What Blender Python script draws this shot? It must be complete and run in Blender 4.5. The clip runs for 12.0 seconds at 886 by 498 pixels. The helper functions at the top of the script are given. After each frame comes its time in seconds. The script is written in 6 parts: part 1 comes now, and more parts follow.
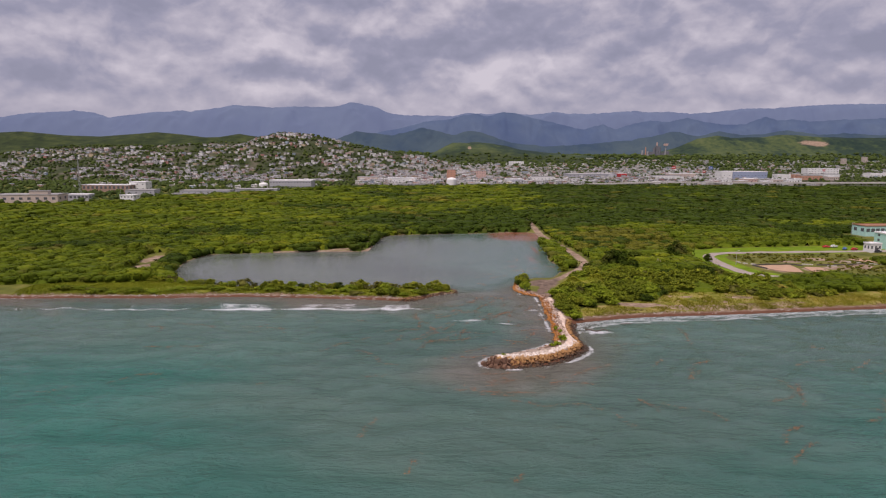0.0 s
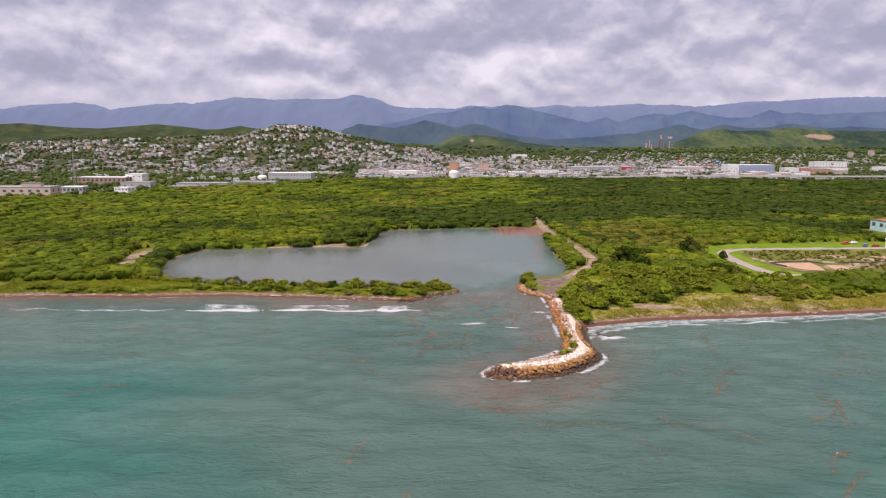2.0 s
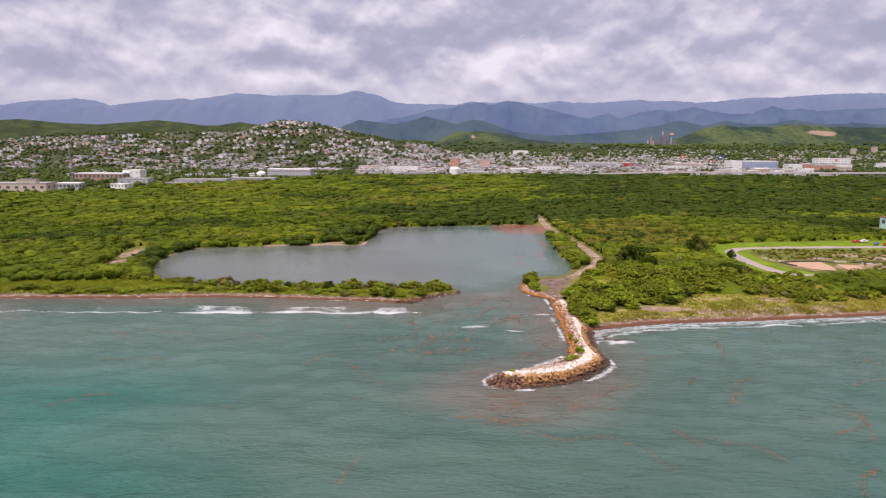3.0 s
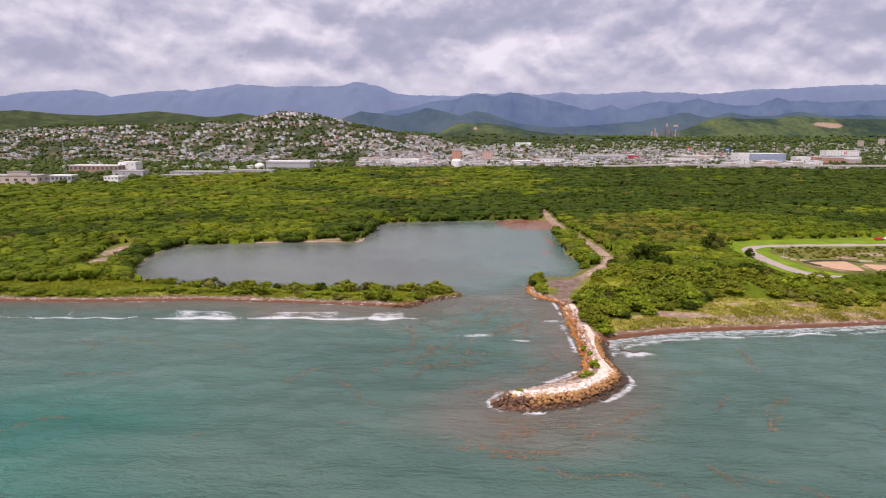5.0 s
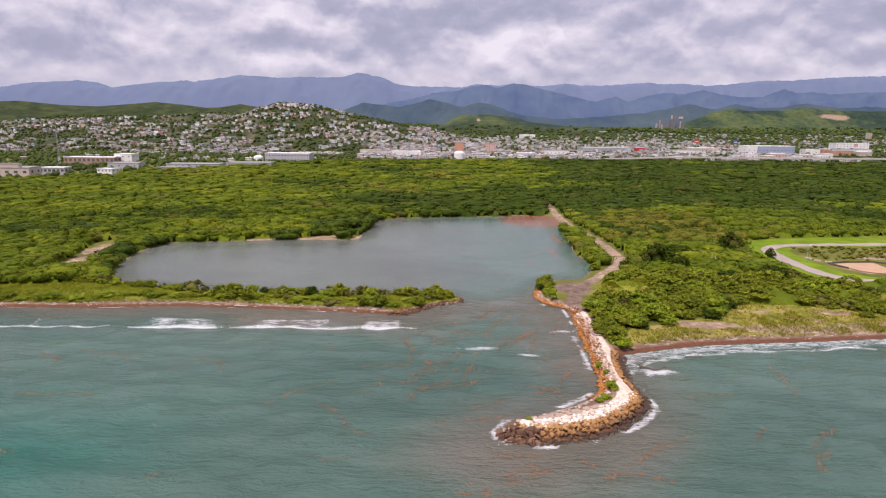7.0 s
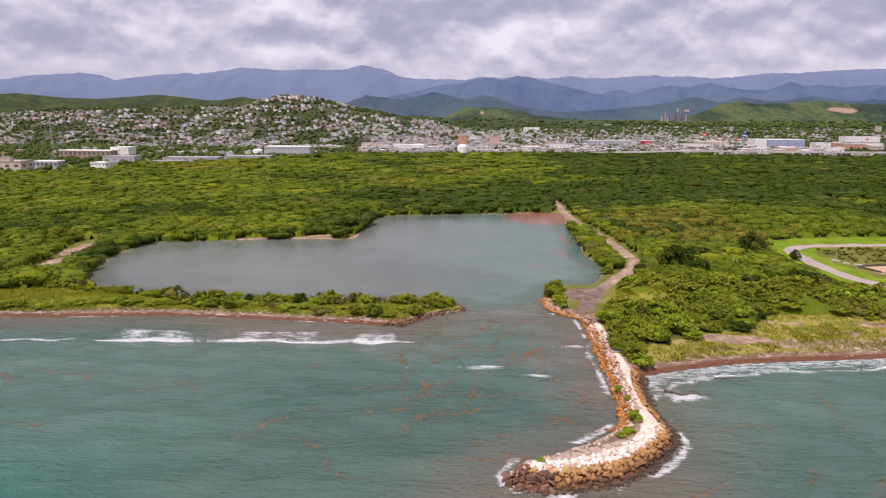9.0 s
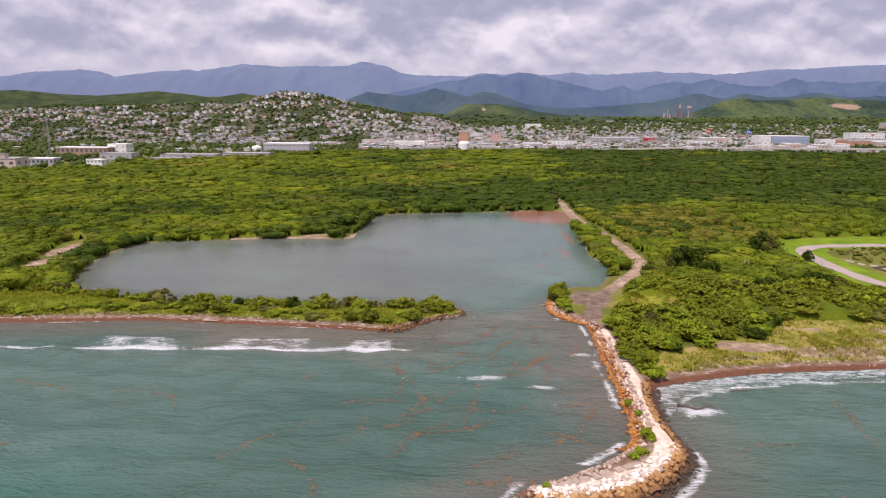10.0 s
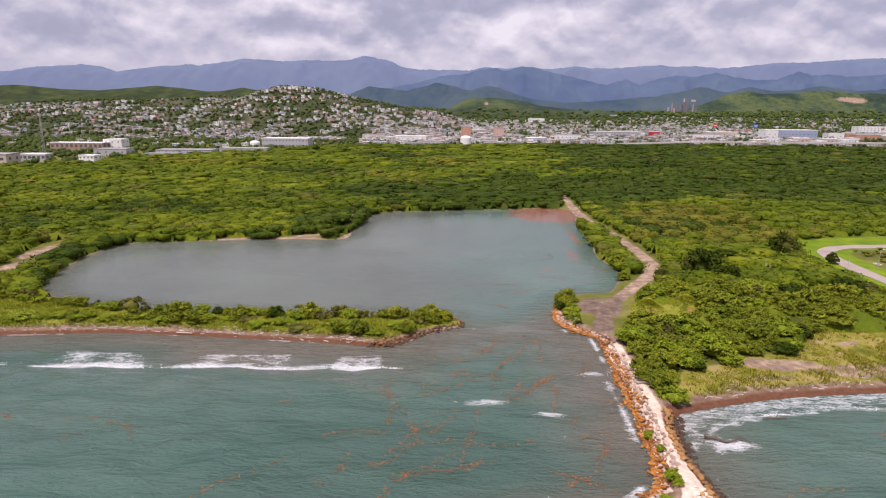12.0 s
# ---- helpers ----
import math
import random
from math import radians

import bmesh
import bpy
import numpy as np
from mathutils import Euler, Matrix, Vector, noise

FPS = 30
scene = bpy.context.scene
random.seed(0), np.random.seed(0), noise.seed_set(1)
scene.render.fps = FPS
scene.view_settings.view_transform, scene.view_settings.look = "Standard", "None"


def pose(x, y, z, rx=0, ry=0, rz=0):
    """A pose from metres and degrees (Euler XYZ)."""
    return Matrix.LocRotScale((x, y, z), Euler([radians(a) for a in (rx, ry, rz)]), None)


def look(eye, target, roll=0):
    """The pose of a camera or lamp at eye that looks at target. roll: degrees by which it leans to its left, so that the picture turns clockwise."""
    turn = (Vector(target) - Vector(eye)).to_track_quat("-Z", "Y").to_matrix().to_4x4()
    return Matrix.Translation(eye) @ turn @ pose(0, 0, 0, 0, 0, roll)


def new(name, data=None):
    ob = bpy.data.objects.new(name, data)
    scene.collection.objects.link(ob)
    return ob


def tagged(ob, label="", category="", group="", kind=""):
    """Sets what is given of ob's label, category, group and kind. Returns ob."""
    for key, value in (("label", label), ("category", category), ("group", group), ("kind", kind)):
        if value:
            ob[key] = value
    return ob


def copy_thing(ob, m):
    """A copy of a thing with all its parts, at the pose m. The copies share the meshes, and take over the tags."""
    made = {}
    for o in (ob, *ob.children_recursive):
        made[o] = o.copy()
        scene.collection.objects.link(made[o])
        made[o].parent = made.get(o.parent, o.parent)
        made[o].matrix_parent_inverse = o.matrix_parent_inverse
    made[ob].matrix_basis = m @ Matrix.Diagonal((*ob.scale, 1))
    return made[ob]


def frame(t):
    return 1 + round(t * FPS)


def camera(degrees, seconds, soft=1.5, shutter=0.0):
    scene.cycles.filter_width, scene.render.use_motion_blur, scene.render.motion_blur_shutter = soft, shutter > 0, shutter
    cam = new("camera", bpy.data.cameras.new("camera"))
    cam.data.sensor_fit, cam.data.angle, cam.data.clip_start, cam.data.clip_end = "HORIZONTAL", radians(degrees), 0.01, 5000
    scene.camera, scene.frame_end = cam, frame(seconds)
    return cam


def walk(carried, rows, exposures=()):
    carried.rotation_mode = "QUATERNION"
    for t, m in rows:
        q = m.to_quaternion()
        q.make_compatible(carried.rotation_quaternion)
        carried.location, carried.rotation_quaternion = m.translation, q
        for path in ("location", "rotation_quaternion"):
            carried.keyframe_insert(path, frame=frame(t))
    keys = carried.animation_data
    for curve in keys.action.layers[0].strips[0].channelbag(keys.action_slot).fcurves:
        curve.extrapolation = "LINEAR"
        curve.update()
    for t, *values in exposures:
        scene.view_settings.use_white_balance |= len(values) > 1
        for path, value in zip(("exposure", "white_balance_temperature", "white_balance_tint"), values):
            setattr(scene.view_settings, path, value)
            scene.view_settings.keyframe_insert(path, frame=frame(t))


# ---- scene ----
# ---- camera and its way ----
cam = camera(70.89, 12.0, soft=1.2)
walk(cam, [
    (0, look((0.00, -0.00, 54.98), (-0.00, 98.80, 39.57), 0.21)),
    (1, look((0.23, 7.58, 54.53), (0.05, 106.29, 38.50), 0.27)),
    (2, look((0.58, 15.20, 53.95), (0.22, 113.83, 37.45), 0.30)),
    (3, look((0.78, 23.20, 53.68), (0.30, 121.73, 36.61), 0.33)),
    (5, look((1.22, 39.30, 53.48), (0.41, 137.60, 35.14), 0.38)),
    (6, look((1.41, 47.39, 53.50), (0.42, 145.57, 34.52), 0.44)),
    (7, look((1.75, 55.46, 53.52), (0.52, 153.51, 33.89), 0.48)),
    (9, look((2.38, 71.94, 53.30), (0.61, 169.76, 32.60), 0.50)),
    (10, look((2.85, 80.16, 52.93), (0.86, 177.87, 31.73), 0.47)),
    (11, look((3.43, 87.91, 52.63), (1.21, 185.51, 30.95), 0.41)),
    (12, look((4.05, 94.91, 52.31), (1.62, 192.43, 30.29), 0.37)),
], exposures=[(0, -0.50, 6370, 26), (0.5, -0.42, 6370, 26), (1.0, -0.24, 6370, 26), (1.5, -0.15, 6370, 26), (2.2, 0.0, 6370, 26), (12, 0.0, 6370, 26)])

# ---- sky and sun ----
SUN_AZ, SUN_EL = radians(215), radians(63)      # azimuth clockwise from +y
world = bpy.data.worlds.new("sky")
scene.world = world
world.use_nodes = True
wn, wl = world.node_tree.nodes, world.node_tree.links
wn.clear()
w_out = wn.new("ShaderNodeOutputWorld")
w_bg = wn.new("ShaderNodeBackground")
w_sky = wn.new("ShaderNodeTexSky")
w_sky.sky_type, w_sky.sun_disc = "NISHITA", False
w_sky.sun_elevation, w_sky.sun_rotation = SUN_EL, SUN_AZ
w_sky.air_density, w_sky.dust_density = 1.0, 2.0
w_co = wn.new("ShaderNodeTexCoord")


def w_math(op, a, b):
    n = wn.new("ShaderNodeMath")
    n.operation = op
    for k, v in enumerate((a, b)):
        if isinstance(v, (int, float)):
            n.inputs[k].default_value = v
        else:
            wl.new(v, n.inputs[k])
    return n.outputs[0]


def w_noise(scale, sx, sz, detail, shift, warp=0.0):
    mp = wn.new("ShaderNodeMapping")
    mp.inputs["Scale"].default_value = (sx, sx, sz)
    mp.inputs["Location"].default_value = shift
    wl.new(w_co.outputs["Generated"], mp.inputs["Vector"])
    n = wn.new("ShaderNodeTexNoise")
    n.inputs["Scale"].default_value, n.inputs["Detail"].default_value = scale, detail
    n.inputs["Roughness"].default_value, n.inputs["Distortion"].default_value = 0.52, warp
    wl.new(mp.outputs[0], n.inputs["Vector"])
    return n.outputs["Fac"]


broad = w_noise(3.2, 1.0, 1.8, 2, (3.7, 1.2, 0.4))
puff = w_noise(5.0, 1.0, 1.5, 6, (1.3, 5.1, 2.0))
puff_up = w_noise(5.0, 1.0, 1.5, 6, (1.296, 5.1, 2.05))
relief = w_math("MULTIPLY", w_math("SUBTRACT", puff, puff_up), 0.36)


def w_billow(scale, sz, shift):
    """Rounded cloud heads: cells blurred at their seams and pushed about by noise."""
    mp = wn.new("ShaderNodeMapping")
    mp.inputs["Scale"].default_value, mp.inputs["Location"].default_value = (1, 1, sz), shift
    wl.new(w_co.outputs["Generated"], mp.inputs["Vector"])
    nz = wn.new("ShaderNodeTexNoise")
    nz.inputs["Scale"].default_value, nz.inputs["Detail"].default_value = scale * 0.9, 6
    wl.new(mp.outputs[0], nz.inputs["Vector"])
    sc = wn.new("ShaderNodeVectorMath")
    sc.operation = "SCALE"
    sc.inputs["Scale"].default_value = 0.16
    wl.new(nz.outputs["Color"], sc.inputs[0])
    ad = wn.new("ShaderNodeVectorMath")
    wl.new(mp.outputs[0], ad.inputs[0]), wl.new(sc.outputs[0], ad.inputs[1])
    vo = wn.new("ShaderNodeTexVoronoi")
    vo.feature = "SMOOTH_F1"
    vo.inputs["Scale"].default_value, vo.inputs["Detail"].default_value = scale, 3.0
    vo.inputs["Roughness"].default_value, vo.inputs["Smoothness"].default_value = 0.5, 0.5
    wl.new(ad.outputs[0], vo.inputs["Vector"])
    return w_math("SUBTRACT", 1.0, vo.outputs["Distance"])


heads = w_billow(5.4, 1.8, (0.4, 0.9, 0.3))
heads_up = w_billow(5.4, 1.8, (0.397, 0.9, 0.35))
small_heads = w_billow(13.0, 1.5, (2.1, 0.2, 1.3))
small_up = w_billow(13.0, 1.5, (2.098, 0.2, 1.321))
lit = w_math("MULTIPLY", w_math("SUBTRACT", heads, heads_up), 0.85)
lit = w_math("ADD", lit, w_math("MULTIPLY", w_math("SUBTRACT", small_heads, small_up), 0.36))
cl = w_math("ADD", w_math("MULTIPLY", broad, 0.40), w_math("ADD", w_math("MULTIPLY", puff, 0.26), w_math("ADD", relief, lit)))
cl = w_math("ADD", cl, 0.205)
# the cloud deck fades into pale haze towards the horizon
w_sep = wn.new("ShaderNodeSeparateXYZ")
wl.new(w_co.outputs["Generated"], w_sep.inputs[0])
w_clear = wn.new("ShaderNodeMapRange")
w_clear.interpolation_type = "SMOOTHSTEP"
w_clear.inputs["From Min"].default_value, w_clear.inputs["From Max"].default_value = 0.03, 0.13
w_clear.inputs["To Min"].default_value, w_clear.inputs["To Max"].default_value = 0.28, 0.58
wl.new(w_sep.outputs[2], w_clear.inputs["Value"])
cl = w_math("ADD", w_math("MULTIPLY", w_math("SUBTRACT", cl, 0.565), w_clear.outputs[0]), 0.585)
w_ramp = wn.new("ShaderNodeValToRGB")
wl.new(cl, w_ramp.inputs[0])
els = w_ramp.color_ramp.elements
els[0].position, els[0].color = 0.36, (0.43, 0.46, 0.56, 1)
els[1].position, els[1].color = 0.80, (0.96, 0.95, 0.97, 1)
e = els.new(0.48); e.color = (0.50, 0.525, 0.63, 1)
e = els.new(0.60); e.color = (0.665, 0.67, 0.74, 1)
w_scale = wn.new("ShaderNodeVectorMath")
w_scale.operation = "SCALE"
w_scale.inputs["Scale"].default_value = 0.10
wl.new(w_sky.outputs[0], w_scale.inputs[0])
w_mix = wn.new("ShaderNodeMix")
w_mix.data_type = "RGBA"
w_mix.inputs[0].default_value = 0.94
wl.new(w_scale.outputs[0], w_mix.inputs[6])
wl.new(w_ramp.outputs[0], w_mix.inputs[7])
wl.new(w_mix.outputs[2], w_bg.inputs[0])
w_bg.inputs[1].default_value = 0.90
wl.new(w_bg.outputs[0], w_out.inputs[0])

sun = new("sun", bpy.data.lights.new("sun", "SUN"))
sun.data.energy, sun.data.angle, sun.data.color = 4.6, radians(0.6), (1.0, 0.95, 0.86)
sun.matrix_world = look((0, 0, 500), (-500 * math.sin(SUN_AZ) * math.cos(SUN_EL), -500 * math.cos(SUN_AZ) * math.cos(SUN_EL),
                                      500 - 500 * math.sin(SUN_EL)))


# ---- materials ----
class Mat:
    """A node material with a Principled surface and short ways to add nodes."""

    def __init__(self, name, rough=0.8, metal=0.0, spec=0.3):
        self.m = bpy.data.materials.new(name)
        self.m.use_nodes = True
        self.n, self.l = self.m.node_tree.nodes, self.m.node_tree.links
        self.b = self.n["Principled BSDF"]
        self.b.inputs["Roughness"].default_value = rough
        self.b.inputs["Metallic"].default_value = metal
        self.b.inputs["Specular IOR Level"].default_value = spec
        self.geo = self.n.new("ShaderNodeNewGeometry")
        self.pos = self.geo.outputs["Position"]

    def put(self, v, socket):
        if hasattr(v, "is_output"):
            self.l.new(v, socket)
        elif isinstance(v, tuple) and len(v) == 3 and socket.type == "RGBA":
            socket.default_value = (*v, 1)
        else:
            socket.default_value = v

    def noise(self, scale, detail=4, rough=0.55, stretch=(1, 1, 1), warp=0.0, turn=0.0):
        mp = self.n.new("ShaderNodeMapping")
        mp.inputs["Scale"].default_value = stretch
        mp.inputs["Rotation"].default_value = (0, 0, turn)
        self.l.new(self.pos, mp.inputs["Vector"])
        t = self.n.new("ShaderNodeTexNoise")
        t.inputs["Scale"].default_value, t.inputs["Detail"].default_value = scale, detail
        t.inputs["Roughness"].default_value, t.inputs["Distortion"].default_value = rough, warp
        self.l.new(mp.outputs[0], t.inputs["Vector"])
        return t.outputs["Fac"]

    def ramp(self, fac, *stops, hard=False):
        r = self.n.new("ShaderNodeValToRGB")
        if hard:
            r.color_ramp.interpolation = "CONSTANT"
        e = r.color_ramp.elements
        e[0].position, e[0].color = stops[0][0], (*stops[0][1], 1)
        e[1].position, e[1].color = stops[-1][0], (*stops[-1][1], 1)
        for p, c in stops[1:-1]:
            e.new(p).color = (*c, 1)
        self.l.new(fac, r.inputs[0])
        return r.outputs[0]

    def step(self, v, lo, hi):
        r = self.n.new("ShaderNodeMapRange")
        r.interpolation_type = "SMOOTHSTEP"
        r.inputs["From Min"].default_value, r.inputs["From Max"].default_value = lo, hi
        self.l.new(v, r.inputs["Value"])
        return r.outputs[0]

    def math(self, op, a, b=0.0):
        n = self.n.new("ShaderNodeMath")
        n.operation = op
        self.put(a, n.inputs[0]), self.put(b, n.inputs[1])
        return n.outputs[0]

    def mix(self, fac, a, b, how="MIX"):
        n = self.n.new("ShaderNodeMix")
        n.data_type, n.blend_type = "RGBA", how
        self.put(fac, n.inputs[0]), self.put(a, n.inputs[6]), self.put(b, n.inputs[7])
        return n.outputs[2]

    def attr(self, name):
        a = self.n.new("ShaderNodeAttribute")
        a.attribute_name = name
        return a.outputs["Fac"]

    def axis(self, k):
        s = self.n.new("ShaderNodeSeparateXYZ")
        self.l.new(self.pos, s.inputs[0])
        return s.outputs[k]

    def island(self):
        return self.geo.outputs["Random Per Island"]

    def each(self):
        return self.n.new("ShaderNodeObjectInfo").outputs["Random"]

    def colour(self, v):
        self.put(v, self.b.inputs["Base Color"])
        return self

    def bump(self, height, strength=0.3, distance=0.1):
        b = self.n.new("ShaderNodeBump")
        b.inputs["Strength"].default_value, b.inputs["Distance"].default_value = strength, distance
        self.l.new(height, b.inputs["Height"])
        self.l.new(b.outputs[0], self.b.inputs["Normal"])
        return self


def worn(name, colour, rough=0.8, metal=0.0, amount=0.25, scale=0.6, spec=0.3):
    """A painted or mineral surface with stains at two sizes."""
    m = Mat(name, rough, metal, spec)
    dark = tuple(c * (1 - amount) for c in colour)
    light = tuple(min(c * (1 + amount * 0.5), 0.95) for c in colour)
    f = m.math("ADD", m.math("MULTIPLY", m.noise(scale, 5), 0.6), m.math("MULTIPLY", m.noise(scale * 9, 3), 0.4))
    m.colour(m.ramp(f, (0.3, dark), (0.5, colour), (0.72, light)))
    m.bump(m.noise(scale * 12, 3), 0.15, 0.03)
    return m.m


def foliage(name, deep, green, lime, per="island", ruffle=0.55, dry=0.0):
    m = Mat(name, 0.75, 0.0, 0.06)
    wide, near = m.noise(0.012, 4, 0.6, (0.55, 1.6, 1)), m.noise(0.10, 3)
    own = m.island() if per == "island" else m.each()
    f = m.math("ADD", m.math("MULTIPLY", wide, 0.56), m.math("MULTIPLY", near, 0.3))
    f = m.math("ADD", f, m.math("MULTIPLY", own, 0.14))
    if per != "island":
        f = m.math("ADD", m.math("MULTIPLY", f, 0.72), m.math("MULTIPLY", m.island(), 0.28))
    mid = tuple((a + b) / 2 for a, b in zip(deep, green))
    tiny = m.noise(1.5, 5, 0.7)
    f = m.math("ADD", f, m.math("MULTIPLY", m.math("SUBTRACT", tiny, 0.5), 0.34))
    m.colour(m.ramp(f, (0.28, deep), (0.42, mid), (0.54, green), (0.72, lime)))
    if dry:
        c = m.b.inputs["Base Color"].links[0].from_socket
        m.colour(m.mix(m.math("MULTIPLY", m.step(m.noise(0.045, 5, 0.65), 0.56, 0.70), dry), c, (0.135, 0.100, 0.030)))
    if ruffle:
        m.bump(m.math("ADD", tiny, m.math("MULTIPLY", m.noise(0.55, 3), 0.8)), ruffle, 0.6)
    return m


MAT = {}
MAT["forest"] = foliage("scrub_foliage", (0.038, 0.060, 0.004), (0.098, 0.132, 0.007), (0.222, 0.232, 0.011), dry=0.45).m
# dark green of the mangroves, also laid on scrub as a cloud's shadow
MAT["mangrove_and_shade"] = foliage("mangrove_and_shade_foliage", (0.023, 0.039, 0.004), (0.044, 0.070, 0.006), (0.084, 0.110, 0.010), dry=0.5).m
MAT["shrub"] = foliage("shrub_foliage", (0.066, 0.090, 0.008), (0.150, 0.176, 0.012), (0.275, 0.270, 0.020), "each", ruffle=0.2).m
MAT["town_tree"] = foliage("town_foliage", (0.034, 0.052, 0.014), (0.062, 0.088, 0.020), (0.110, 0.135, 0.030)).m
MAT["grass"] = foliage("dry_grass", (0.098, 0.112, 0.010), (0.228, 0.212, 0.020), (0.400, 0.290, 0.060), ruffle=False).m
MAT["bark"] = worn("grey_bark", (0.13, 0.10, 0.075), 0.9)


def ground_material():
    m = Mat("ground_soil", 0.92, 0.0, 0.15)
    sd, lawn, bare, town = m.attr("shore"), m.attr("lawn"), m.attr("bare"), m.attr("town")
    ragged = m.math("SUBTRACT", m.noise(0.16, 6, 0.65), 0.5)
    fine = m.noise(1.1, 5, 0.6)
    scrub = m.ramp(m.noise(0.09, 6, 0.6), (0.3, (0.060, 0.072, 0.012)), (0.5, (0.120, 0.125, 0.022)), (0.7, (0.215, 0.190, 0.050)))
    sand = m.ramp(m.noise(0.5, 6, 0.65), (0.3, (0.120, 0.070, 0.044)), (0.5, (0.190, 0.125, 0.084)), (0.72, (0.320, 0.235, 0.170)))
    wet = m.ramp(fine, (0.3, (0.090, 0.038, 0.020)), (0.7, (0.160, 0.072, 0.040)))
    soil = m.ramp(m.noise(0.35, 6, 0.65), (0.3, (0.135, 0.092, 0.062)), (0.5, (0.270, 0.190, 0.132)), (0.70, (0.450, 0.340, 0.250)))
    mud = m.ramp(m.noise(0.5, 6, 0.65), (0.3, (0.090, 0.062, 0.045)), (0.52, (0.170, 0.120, 0.090)), (0.75, (0.290, 0.215, 0.165)))
    soil = m.mix(m.step(m.math("ADD", m.attr("damp"), m.math("MULTIPLY", ragged, 0.5)), 0.35, 0.65), soil, mud)
    turf = m.ramp(m.noise(0.14, 5), (0.3, (0.095, 0.155, 0.005)), (0.7, (0.165, 0.245, 0.007)))
    far = m.ramp(m.noise(0.02, 6, 0.65), (0.32, (0.024, 0.036, 0.012)), (0.48, (0.042, 0.054, 0.020)), (0.60, (0.095, 0.088, 0.055)), (0.75, (0.20, 0.175, 0.15)))
    woods = m.noise(0.03, 7, 0.7)
    hill = m.ramp(woods, (0.36, (0.014, 0.024, 0.010)), (0.5, (0.030, 0.044, 0.014)), (0.66, (0.062, 0.078, 0.022)))
    # broad noise paints dark blue-green cloud shadows onto the inland green
    cloud_shaded_pasture = m.ramp(m.math("ADD", m.math("MULTIPLY", woods, 0.45), m.math("MULTIPLY", m.noise(0.0045, 3, 0.5, (1, 0.5, 1)), 0.55)), (0.40, (0.014, 0.030, 0.024)), (0.48, (0.026, 0.046, 0.027)), (0.55, (0.062, 0.086, 0.032)), (0.66, (0.100, 0.116, 0.046)))
    hill = m.mix(m.step(m.axis(1), 2350, 2600), hill, cloud_shaded_pasture)
    far = m.mix(m.step(m.attr("wood"), 0.3, 0.8), far, hill)
    c = m.mix(m.step(town, 0.3, 0.7), scrub, far)
    edge = m.math("ADD", sd, m.math("MULTIPLY", ragged, 5.0))
    straw = m.ramp(m.noise(0.22, 6, 0.65), (0.30, (0.085, 0.100, 0.012)), (0.46, (0.185, 0.185, 0.024)), (0.56, (0.275, 0.225, 0.055)), (0.68, (0.300, 0.220, 0.130)))
    fresh = m.ramp(m.noise(0.3, 6, 0.65), (0.3, (0.080, 0.105, 0.010)), (0.5, (0.170, 0.190, 0.016)), (0.7, (0.270, 0.245, 0.045)))
    c = m.mix(m.step(m.math("ADD", m.attr("dry"), m.math("MULTIPLY", ragged, 0.5)), 0.4, 0.6), c, straw)
    c = m.mix(m.step(m.math("ADD", m.attr("fresh"), m.math("MULTIPLY", ragged, 0.5)), 0.4, 0.6), c, fresh)
    c = m.mix(m.step(edge, 5.2, 3.2), c, sand)
    c = m.mix(m.step(m.math("ADD", lawn, m.math("MULTIPLY", ragged, 0.3)), 0.42, 0.58), c, turf)
    c = m.mix(m.step(m.math("ADD", bare, m.math("MULTIPLY", ragged, 0.75)), 0.40, 0.62), c, soil)
    c = m.mix(m.step(m.math("ADD", sd, m.math("MULTIPLY", ragged, 1.6)), 2.5, 1.4), c, wet)
    earth = m.ramp(m.noise(0.9, 6, 0.65), (0.3, (0.130, 0.075, 0.022)), (0.5, (0.240, 0.145, 0.045)), (0.72, (0.340, 0.225, 0.080)))
    c = m.mix(m.step(m.math("ADD", m.attr("cut"), m.math("MULTIPLY", ragged, 0.8)), 0.40, 0.60), c, earth)
    pale = m.ramp(m.noise(0.9, 6, 0.65), (0.3, (0.420, 0.300, 0.220)), (0.5, (0.640, 0.500, 0.400)), (0.72, (0.760, 0.640, 0.540)))
    c = m.mix(m.step(m.math("ADD", m.attr("pale"), m.math("MULTIPLY", ragged, 0.6)), 0.40, 0.60), c, pale)
    m.colour(c)
    m.bump(m.noise(1.6, 6, 0.65), 0.5, 0.12)
    return m.m


